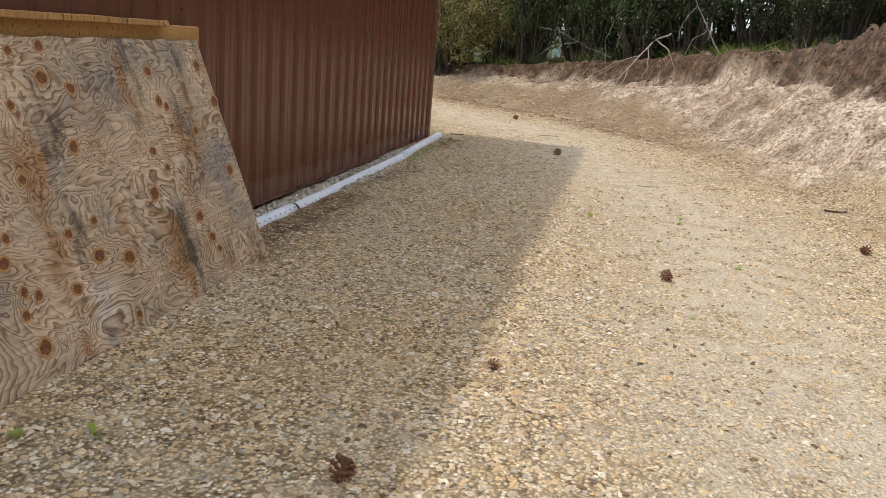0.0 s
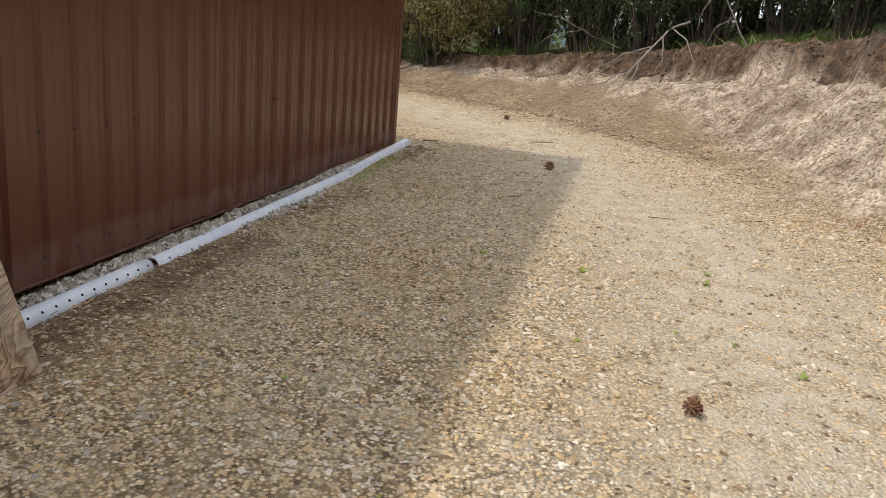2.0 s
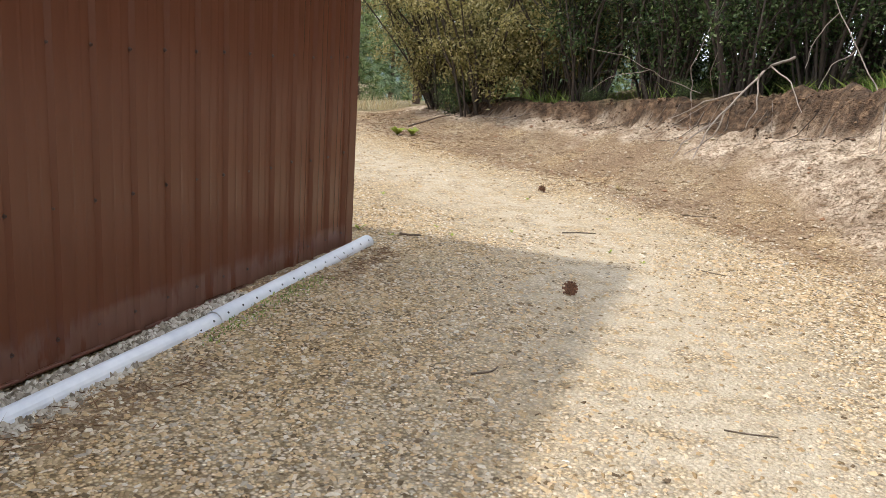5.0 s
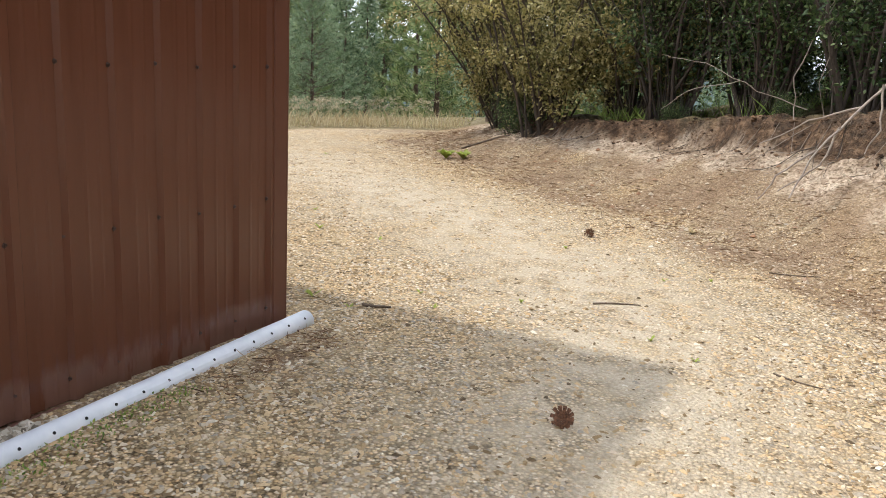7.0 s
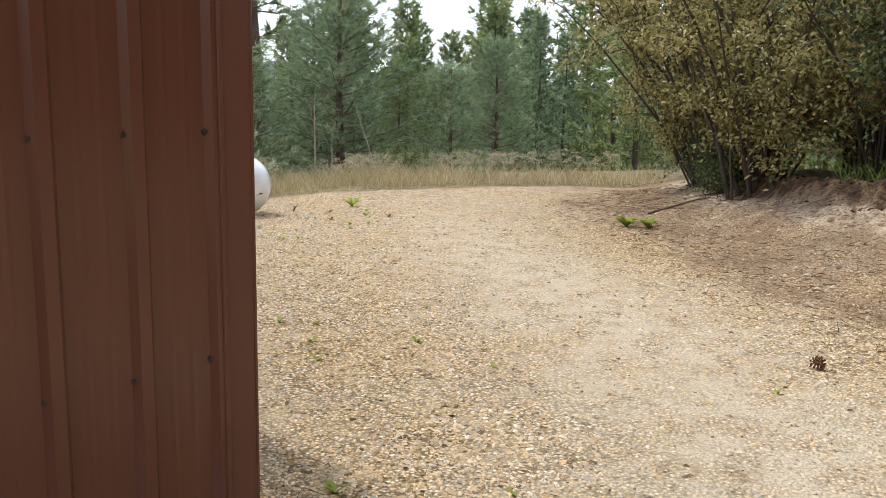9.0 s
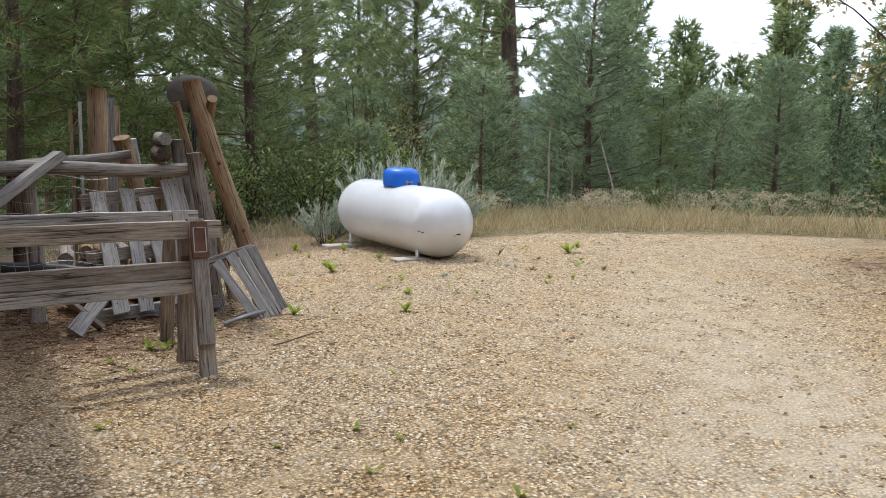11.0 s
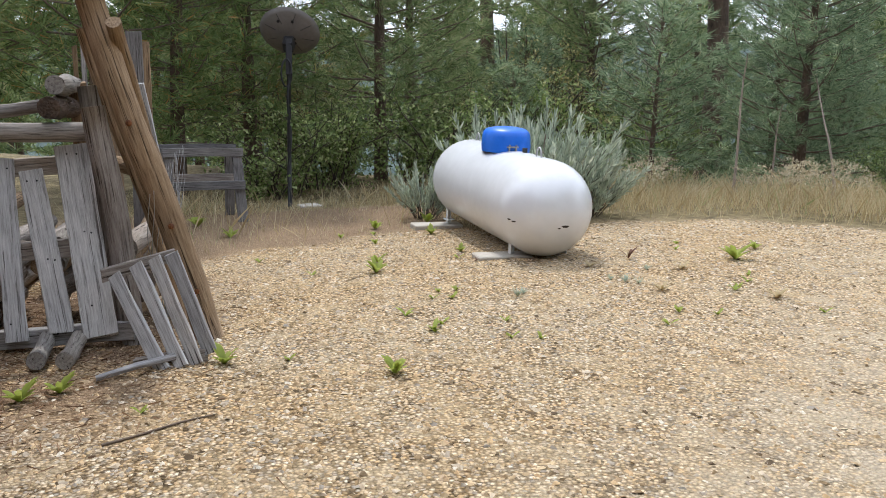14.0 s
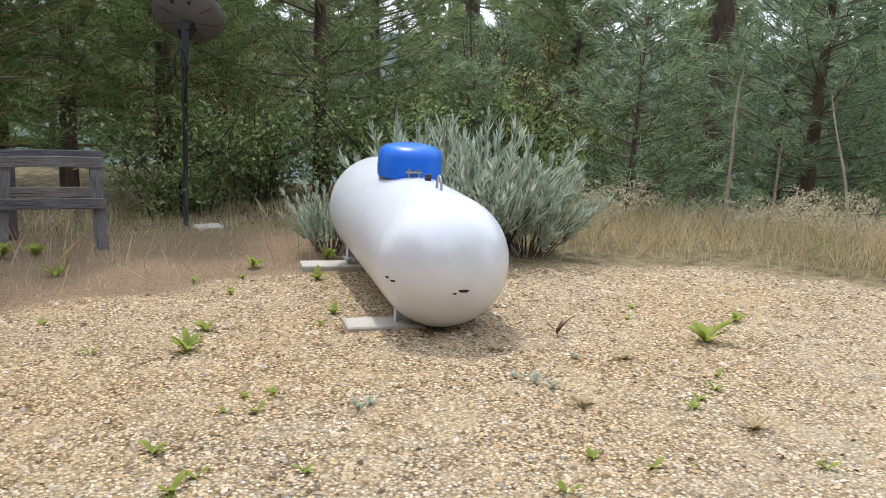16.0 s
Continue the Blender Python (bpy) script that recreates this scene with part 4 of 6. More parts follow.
def sagebrush(seed, label):
    """Upright silver plumes of narrow leaves."""
    rng, rnd = np.random.default_rng(seed), random.Random(seed)
    t = thing("sagebrush", label, "shrub", group="sagebrush")
    bm = bmesh.new()
    C, D = [], []
    for k in range(58):
        a = rnd.uniform(0, 6.283)
        tilt = rnd.uniform(0.05, 1.0)
        w = Vector((math.cos(a) * tilt, math.sin(a) * tilt, 1.0)).normalized()
        l = rnd.uniform(0.5, 1.05)
        b = Vector((math.cos(a), math.sin(a), 0)) * rnd.uniform(0, 0.22)
        e = b + w * l + Vector((math.cos(a), math.sin(a), -0.3)) * 0.10 * tilt
        tube(bm, [b, b + w * l * 0.55, e], [0.007, 0.005, 0.002], 3, False)
        for q in range(95):
            s = rnd.uniform(0.38, 1.0)
            C.append(b.lerp(e, s))
            D.append(w * 1.7 + Vector((rnd.gauss(0, 1), rnd.gauss(0, 1), rnd.gauss(0, 1))) * 0.42)
    part("woody_base", bm, M_STEM, t)
    v, f = leaves(np.array(C), np.array(D), 0.12, 0.020, rng)
    part_data("foliage", v.tolist(), f.tolist(), M_SAGE, t)
    return t


placed(sagebrush(31, "silver-grey sagebrush with upright feathery plumes behind the tank"), [(-8.85, 5.35, 0, 1.05), (-9.2, 4.95, 120, 1.0), (-9.05, 4.15, 220, 0.52), (-8.75, 5.75, 60, 0.72)], [])


# ---- grass ----
def grass(name, label, spots, height, mat, seed, width=0.006, lean=0.35):
    rng = np.random.default_rng(seed)
    n = len(spots)
    base = np.column_stack([spots, ground_z(spots[:, 0], spots[:, 1]) - 0.01])
    d = np.column_stack([rng.normal(0, lean, (n, 2)), np.ones(n)])
    H = height * rng.uniform(0.45, 1.25, n)[:, None]
    side = np.column_stack([rng.normal(size=(n, 2)), np.zeros(n)])
    side /= np.linalg.norm(side, axis=1, keepdims=True)
    mid = base + d * H * 0.5
    tip = base + d * H * np.array([1.25, 1.25, 1.0])
    w = width / 2
    v = np.stack([base - side * w, base + side * w, mid + side * w * 0.8, tip, mid - side * w * 0.8], 1).reshape(-1, 3)
    f = np.arange(5 * n).reshape(n, 5)
    ob = part_data(name, v.tolist(), f.tolist(), mat)
    tagged(ob, label, "grass", kind="stuff")


def wild_spots(n, seed, lo, hi, keep):
    rng = np.random.default_rng(seed)
    p = rng.uniform(lo, hi, (n, 2))
    p = p[keep(p[:, 0], p[:, 1], rng)]
    # trodden needle floor between the dish, the sawhorse and the tank
    bare = (p[:, 0] > -10.3) & (p[:, 1] > 0.3) & (p[:, 1] < 4.4)
    return p[~bare | (rng.uniform(size=len(p)) < 0.14)]


def yard_edge(x, y):
    return x - (np.interp(y, EDGE_Y, EDGE_X) + 0.35 * vnoise(x, y, 1.1, 21) + 0.15 * vnoise(x, y, 4, 22))


grass("dry_grass", "tall dry straw-coloured grass along the yard's edge", wild_spots(150000, 41, (-13.5, 0.5), (-2.5, 13.5), lambda x, y, r: (yard_edge(x, y) < -0.05) & (yard_edge(x, y) > -4.0) & (bank_at(x, y)[0] < 0.4) & (r.uniform(size=len(x)) < np.clip(0.10 + 0.30 * vnoise(x, y, 1.2, 43) + 0.38 * smooth(5.0, 7.5, y), 0.015, 0.5) * smooth(0.0, 1.3, -yard_edge(x, y)))), 0.30, M_DRYGRASS, 42)
grass("dry_grass", "short sparse dry grass on bare ground by the dish", wild_spots(26000, 46, (-12.5, 0.5), (-7.5, 5.5), lambda x, y, r: (yard_edge(x, y) < 0.2) & (r.uniform(size=len(x)) < 0.5)), 0.07, M_DRYGRASS, 47)
grass("green_grass", "green grass tufts along the top of the bank", wild_spots(120000, 44, (-4, -8), (9, 10), lambda x, y, r: (bank_at(x, y)[0] > bank_at(x, y)[1] * 1.05) & (bank_at(x, y)[0] < bank_at(x, y)[1] + 2.2) & (vnoise(x, y, 0.9, 45) > -0.15) & (r.uniform(size=len(x)) < 0.6)), 0.22, M_GREENGRASS, 48, 0.007, 0.5)
# seed heads above the grass
rng = np.random.default_rng(49)
spots = wild_spots(5000, 50, (-11.5, 5.5), (-4.0, 12.0), lambda x, y, r: (yard_edge(x, y) < -0.5) & (yard_edge(x, y) > -2.4) & (vnoise(x, y, 1.0, 51) > 0.05))
tops = np.repeat(np.column_stack([spots, ground_z(spots[:, 0], spots[:, 1]) + rng.uniform(0.30, 0.52, len(spots))]), 14, 0)
v, f = leaves(tops + rng.normal(size=tops.shape) * np.array([0.03, 0.03, 0.012]), rng.normal(size=tops.shape) + np.array([0, 0, 0.4]), 0.022, 0.018, rng)
M_SEED = leafy("pale_seed_heads", [(0.0, (0.40, 0.33, 0.19)), (1.0, (0.66, 0.60, 0.44))])
tagged(part_data("seed_heads", v.tolist(), f.tolist(), M_SEED), "pale dry flower heads standing above the grass", "wildflowers", kind="stuff")


# ---- gravel ----
def gravel():
    rng = np.random.default_rng(61)
    p1 = rng.uniform((-0.4, -9.4), (4.6, 1.5), (104000, 2))
    p2 = rng.uniform((-8.2, 0.4), (4.0, 8.5), (104000, 2))
    p = np.concatenate([p1, p2])
    x, y = p[:, 0], p[:, 1]
    d, w, h = bank_at(x, y)
    keep = (d < 0.1 + 0.3 * rng.uniform(-1, 1, len(x))) & (yard_edge(x, y) > -0.1) & ~((x < 0.03) & (y < 0.03))
    dust = np.exp(-((d + 1.9) / 0.85) ** 2)
    keep &= rng.uniform(size=len(x)) > 0.72 * dust
    keep &= rng.uniform(size=len(x)) < 0.8 + 0.4 * vnoise(x, y, 0.7, 62) + 0.35 * vnoise(x, y, 3.0, 63)
    keep &= rng.uniform(size=len(x)) > 0.8 * smooth(-0.9, -0.2, d) * np.interp(y, [0.5, 3.0], [0.2, 1.0])
    keep &= rng.uniform(size=len(x)) > 0.85 * np.exp(-(((x + 5.6) / 1.6) ** 4 + ((y - 0.95) / 0.95) ** 4))
    p, x, y = p[keep], x[keep], y[keep]
    n = len(p)
    z = ground_z(x, y)
    s = 0.0062 + 0.0095 * rng.random(n) ** 2.4
    wedge = np.array([(-1, -0.7, -0.3), (1, -0.7, -0.3), (1, 0.7, -0.3), (-1, 0.7, -0.3), (-0.45, 0, 0.55), (0.45, 0, 0.55)], float)
    v = wedge[None] * (1 + rng.uniform(-0.3, 0.3, (n, 6, 3))) + rng.uniform(-0.25, 0.25, (n, 6, 3)) * np.array([1, 1, 0.35])
    v *= s[:, None, None] * np.stack([rng.uniform(0.8, 1.4, n), rng.uniform(0.8, 1.2, n), rng.uniform(0.45, 0.95, n)], 1)[:, None, :]
    a = rng.uniform(0, 6.283, n)
    ca, sa = np.cos(a)[:, None], np.sin(a)[:, None]
    X, Y = v[..., 0] * ca - v[..., 1] * sa, v[..., 0] * sa + v[..., 1] * ca
    Z = v[..., 2] + X * rng.normal(0, 0.18, (n, 1)) + Y * rng.normal(0, 0.18, (n, 1))
    out = np.stack([X + x[:, None], Y + y[:, None], Z + (z + s * 0.15)[:, None]], -1).reshape(-1, 3)
    base = np.arange(n) * 6
    faces = [(i, i + 1, i + 5, i + 4) for i in base.tolist()] + [(i + 2, i + 3, i + 4, i + 5) for i in base.tolist()] + [(i + 1, i + 2, i + 5) for i in base.tolist()] + [(i + 3, i, i + 4) for i in base.tolist()]
    tagged(part_data("gravel", out.tolist(), faces, M_STONE), "loose tan, ochre and grey gravel stones on the yard", "gravel", kind="stuff")


gravel()


def wall_gravel():
    """Coarser grey stones heaped between the barn and its drain pipe."""
    rng = np.random.default_rng(68)
    n = 5200
    y = rng.uniform(-6.2, -1.5, n)
    mid = np.exp(-((y + 3.1) / 0.75) ** 2)
    x = 0.04 + (0.13 + 0.16 * mid) * rng.random(n)
    hump = np.interp(y, [-6, -4.2, -2.0, -1.0], [0.04, 0.045, 0.03, 0.0]) * np.sin(np.pi * np.clip((x - 0.0) / 0.25, 0, 1))
    s = 0.008 + 0.014 * rng.random(n) ** 1.6
    wedge = np.array([(-1, -0.7, -0.4), (1, -0.7, -0.4), (1, 0.7, -0.4), (-1, 0.7, -0.4), (-0.45, 0, 0.6), (0.45, 0, 0.6)], float)
    v = wedge[None] * (1 + rng.uniform(-0.3, 0.3, (n, 6, 3))) + rng.uniform(-0.3, 0.3, (n, 6, 3))
    v *= s[:, None, None]
    a = rng.uniform(0, 6.283, n)
    ca, sa = np.cos(a)[:, None], np.sin(a)[:, None]
    X, Y = v[..., 0] * ca - v[..., 1] * sa, v[..., 0] * sa + v[..., 1] * ca
    z = ground_z(x, y) + hump * rng.uniform(0.3, 1.0, n) + s * 0.2
    out = np.stack([X + x[:, None], Y + y[:, None], v[..., 2] + z[:, None]], -1).reshape(-1, 3)
    faces = []
    for i in range(0, 6 * n, 6):
        faces += [(i, i + 1, i + 5, i + 4), (i + 2, i + 3, i + 4, i + 5), (i + 1, i + 2, i + 5), (i + 3, i, i + 4), (i + 3, i + 2, i + 1, i)]
    m = Nodes("grey_wall_stone", 0.9, 0, 0.25)
    m.color(m.ramp(m.rand(True), [(0.0, (0.14, 0.115, 0.085)), (0.4, (0.38, 0.33, 0.26)), (0.75, (0.52, 0.47, 0.39)), (1.0, (0.66, 0.61, 0.53))]))
    tagged(part_data("wall_gravel", out.tolist(), faces, m.mat), "coarse grey stones heaped between the wall and drain pipe", "gravel", kind="stuff")


wall_gravel()


def clods(name, label, seed, lo, hi, share, size, stops):
    """Loose crumbs of soil and small stones on a band of the bank's face."""
    rng = np.random.default_rng(seed)
    p = rng.uniform((-3.5, -6.5), (6.9, 9.0), (70000, 2))
    d, w, h = bank_at(p[:, 0], p[:, 1])
    u = d / w + 0.06 * vnoise(p[:, 0], p[:, 1], 2.6, 27)
    p = p[(u > lo) & (u < hi) & (rng.uniform(size=len(p)) < share)]
    n = len(p)
    s = 0.006 + size * rng.random(n) ** 4
    octa = np.array([(1, 0, 0), (0, 1, 0), (-1, 0, 0), (0, -1, 0), (0, 0, 1), (0, 0, -0.8)], float)
    tri = np.array([(0, 1, 4), (1, 2, 4), (2, 3, 4), (3, 0, 4), (1, 0, 5), (2, 1, 5), (3, 2, 5), (0, 3, 5)])
    v = octa[None] * (1 + rng.uniform(-0.4, 0.4, (n, 6, 3))) * s[:, None, None] * np.array([1.1, 1.0, 0.75])
    v += np.column_stack([p, ground_z(p[:, 0], p[:, 1]) + s * 0.1])[:, None, :]
    f = (tri[None] + (np.arange(n) * 6)[:, None, None]).reshape(-1, 3)
    n_ = Nodes(name, 0.95, 0, 0.15)
    n_.color(n_.ramp(n_.rand(True), stops))
    tagged(part_data(name, v.reshape(-1, 3).tolist(), f.tolist(), n_.mat), label, "soil", kind="stuff")


clods("soil_clods", "crumbled pale soil clods lying on the eroded bank", 64, -0.25, 0.72, 0.36, 0.024, [(0.0, (0.24, 0.165, 0.105)), (0.4, (0.38, 0.29, 0.20)), (0.8, (0.50, 0.42, 0.31)), (1.0, (0.30, 0.16, 0.09))])
clods("topsoil_clods", "dark brown topsoil crumbs along the bank's cut edge", 65, 0.76, 1.06, 0.95, 0.020, [(0.0, (0.025, 0.016, 0.010)), (0.5, (0.085, 0.05, 0.03)), (0.9, (0.20, 0.125, 0.075)), (1.0, (0.28, 0.18, 0.10))])


def litter():
    """Fallen pine needles and twigs at the bank's foot."""
    rng = np.random.default_rng(66)
    p = rng.uniform((-4.5, -3.5), (5.0, 9.5), (90000, 2))
    d, w, h = bank_at(p[:, 0], p[:, 1])
    q = np.exp(-((d - 0.15) / 0.65) ** 2) * np.interp(p[:, 1], [-3, 0, 2.5], [0.1, 0.5, 1])
    p = p[rng.uniform(size=len(p)) < q]
    e = rng.uniform((0.10, -6.5), (0.85, 0.0), (6000, 2))
    k = np.exp(-((e[:, 0] - 0.34) / 0.16) ** 2) * smooth(-0.2, 0.5, vnoise(e[:, 0], e[:, 1], 1.6, 29) + 0.4)
    m = rng.normal((-5.0, 0.9), (0.75, 0.6), (5000, 2))
    p = np.concatenate([p, e[rng.uniform(size=len(e)) < k], m])
    z = ground_z(p[:, 0], p[:, 1])
    c = np.column_stack([p, z + 0.006])
    dirs = np.column_stack([rng.normal(size=(len(p), 2)), rng.normal(0, 0.12, len(p))])
    v, f = needles(c, dirs, 0.10, 0.006, rng)
    n_ = Nodes("fallen_needles", 0.9, 0, 0.2)
    n_.color(n_.ramp(n_.rand(True), [(0.0, (0.09, 0.05, 0.028)), (0.5, (0.24, 0.14, 0.075)), (1.0, (0.42, 0.31, 0.20))]))
    tagged(part_data("fallen_needles", v.tolist(), f.tolist(), n_.mat), "brown fallen pine needles along the bank, pipe and pile", "pine needles", kind="stuff")


litter()

# ---- timber helpers ----
def along(a, b, roll=0.0):
    """A frame at a with its z axis towards b."""
    a, b = Vector(a), Vector(b)
    d = (b - a).normalized()
    ref = Vector((0, 0, 1)) if abs(d.z) < 0.9 else Vector((0, 1, 0))
    x = ref.cross(d).normalized()
    y = d.cross(x)
    m = Matrix((x, y, d)).transposed().to_4x4()
    return Matrix.Translation(a) @ m @ pose(0, 0, 0, 0, 0, roll), (b - a).length


def board(parent, name, a, b, w, h, mat, roll=0.0, label="", worn=0.004):
    """A sawn board from a to b in the parent's frame, slightly bowed and worn."""
    m, L = along(a, b, roll)
    bm = bmesh.new()
    rnd = random.Random(int(abs(a[0] * 977 + a[1] * 331 + a[2] * 127) * 10) + int(L * 1000))
    n = max(2, int(L / 0.12))
    rings = []
    for k in range(n + 1):
        z = L * k / n
        bow = 0.006 * math.sin(math.pi * k / n) * rnd.choice((0.5, 1))
        cs = [(-w / 2, -h / 2), (w / 2, -h / 2), (w / 2, h / 2), (-w / 2, h / 2)]
        ring = []
        for cx, cy in cs:
            j = worn * (2.2 if k in (0, n) else 0.7)
            ring.append(bm.verts.new((cx + rnd.uniform(-j, j), cy + bow + rnd.uniform(-j, j) * 0.4, z + (rnd.uniform(-j, j) if k in (0, n) else 0))))
        rings.append(ring)
    for p, q in zip(rings, rings[1:]):
        for k in range(4):
            bm.faces.new((p[k], p[(k + 1) % 4], q[(k + 1) % 4], q[k]))
    bm.faces.new(rings[0][::-1])
    bm.faces.new(rings[-1])
    bmesh.ops.recalc_face_normals(bm, faces=bm.faces)
    long_edges = [e for e in bm.edges if abs((e.verts[0].co - e.verts[1].co).normalized().z) > 0.9]
    bmesh.ops.bevel(bm, geom=long_edges, offset=min(0.003, h * 0.2), segments=1, affect="EDGES")
    ob = part(name, bm, mat, parent, label)
    ob.matrix_local = m
    return ob


def log(parent, name, a, b, r0, r1, mat, label="", seg=12):
    """A round log with uneven girth and flat sawn ends."""
    m, L = along(a, b)
    bm = bmesh.new()
    n = max(3, int(L / 0.14))
    s = (a[1] * 3.7 + a[2] * 1.9) % 5
    pts = [(0.010 * math.sin(s + 2.2 * k / n * 3), 0.010 * math.cos(s * 1.3 + 2.6 * k / n * 3), L * k / n) for k in range(n + 1)]
    tube(bm, pts, [r0 + (r1 - r0) * k / n for k in range(n + 1)], seg, True, 0.10)
    ob = part(name, bm, mat, parent, label)
    ob.matrix_local = m
    return ob


def knot(parent, m, r, s):
    """A dark knot with a paler ring, set into a board's face (local z outwards)."""
    for name, rad, lift, mat in (("knot_ring", r * 1.45, 0.0012, M_KNOTRING), ("knot", r, 0.0022, M_KNOT)):
        bm = bmesh.new()
        rnd = random.Random(s)
        ring = [bm.verts.new((rad * rnd.uniform(0.85, 1.1) * math.cos(a), rad * 1.25 * rnd.uniform(0.85, 1.1) * math.sin(a), lift)) for a in [6.283 * k / 12 for k in range(12)]]
        low = [bm.verts.new((v.co.x * 1.04, v.co.y * 1.04, -0.002)) for v in ring]
        bm.faces.new(ring)
        for k in range(12):
            bm.faces.new((low[k], low[(k + 1) % 12], ring[(k + 1) % 12], ring[k]))
        ob = part(name, bm, mat, parent)
        ob.matrix_local = m


# ---- plywood leaning on the barn ----
KNOTS = [(-1.27, 1.23), (-1.32, 1.1), (-1.17, 1.05), (-1.54, 1.0), (-1.28, 0.81), (-0.57, 1.11), (-0.56, 0.96), (-0.51, 0.93), (-0.68, 0.64), (-0.85, 0.54), (-0.11, 0.55), (-0.55, 0.37), (-0.75, 0.73), (-0.09, 1.13), (-1.32, 0.5), (-1.49, 0.48), (-1.36, 0.36), (-1.18, 0.31), (-1.8, 0.53), (-1.85, 0.45), (-1.55, 0.27), (-1.81, 0.33), (-1.84, 0.25), (-1.81, 0.12), (-1.25, 0.07), (-0.5, 0.25), (-0.47, 0.18), (-0.03, 0.93), (-0.32, 0.79), (-1.45, 1.21), (-1.75, 0.3), (-1.9, 0.95), (-2.1, 0.55), (-1.62, 0.72)]


def build_plywood():
    lean = math.degrees(math.atan2(0.455, 1.165))
    t = thing("plywood_sheet", "weathered knotty plywood sheet leaning against the barn wall", "plywood", pose(0.575, -5.88, gz(0.57, -6.5) - 0.012, 0, -lean, 0))
    bm = bmesh.new()
    W, H = 2.44, 1.268
    # an outline with slightly ragged edges; local y runs south along the sheet, z up its face
    n = 24
    bot = [(-W * k / n, 0.004 * math.sin(k * 1.7)) for k in range(n + 1)]
    top = [(-W * k / n, H + 0.004 * math.sin(k * 2.3)) for k in range(n, -1, -1)]
    rim = bot + top
    # front face as a fine sheet that carries the swirl of the grain round each knot
    nu, nv = 150, 78
    grid = [[bm.verts.new((0.0, -W * i / nu, H * j / nv + 0.004 * math.sin((1.7 if j == 0 else 2.3) * i * n / nu) * (j in (0, nv)))) for i in range(nu + 1)] for j in range(nv + 1)]
    for j in range(nv):
        for i in range(nu):
            bm.faces.new((grid[j][i], grid[j + 1][i], grid[j + 1][i + 1], grid[j][i + 1]))
    bk = [bm.verts.new((-0.016, y, z)) for y, z in rim]
    bm.faces.new(bk)
    sheet = part("face_sheet", bm, M_PLY, t)
    co = np.array([v.co for v in sheet.data.vertices])
    swirl = np.zeros(len(co))
    for q, (ky, kz) in enumerate(KNOTS):
        r2 = ((co[:, 1] - ky) / 0.8) ** 2 + (co[:, 2] - kz) ** 2
        swirl += np.exp(-np.sqrt(r2 + 1e-4) / (0.045 + 0.02 * (q % 3)))
    swirl = swirl.astype(np.float32)
    sheet.data.attributes.new("swirl", "FLOAT", "POINT").data.foreach_set("value", swirl)
    bm = bmesh.new()
    fr = [bm.verts.new((-0.0005, y * 1.0003, z)) for y, z in rim]
    bk = [bm.verts.new((-0.0155, y * 1.0003, z)) for y, z in rim]
    for k in range(len(rim)):
        j = (k + 1) % len(rim)
        bm.faces.new((fr[k], bk[k], bk[j], fr[j]))
    bmesh.ops.recalc_face_normals(bm, faces=bm.faces)
    part("sheet_edge", bm, M_PLYEDGE, t)
    rnd = random.Random(9)
    for i, (y, z) in enumerate(KNOTS):
        m = pose(0.0006, y, z, 0, 90, 0) @ pose(0, 0, 0, 0, 0, rnd.uniform(0, 90))
        knot(t, m, rnd.uniform(0.014, 0.027), i)
    # second, newer panel and timber strip standing behind it
    s = thing("timber_panel", "yellow new timber panel standing behind the plywood", "wood panel", pose(0.0, 0, 0))
    board(s, "panel", (0.075, -7.10, 0.05), (0.075, -7.10, 1.23), 2.6, 0.018, M_NEWWOOD, 90)
    board(s, "top_strip", (0.105, -8.4, 1.235), (0.105, -6.17, 1.235), 0.045, 0.03, M_NEWWOOD)


build_plywood()


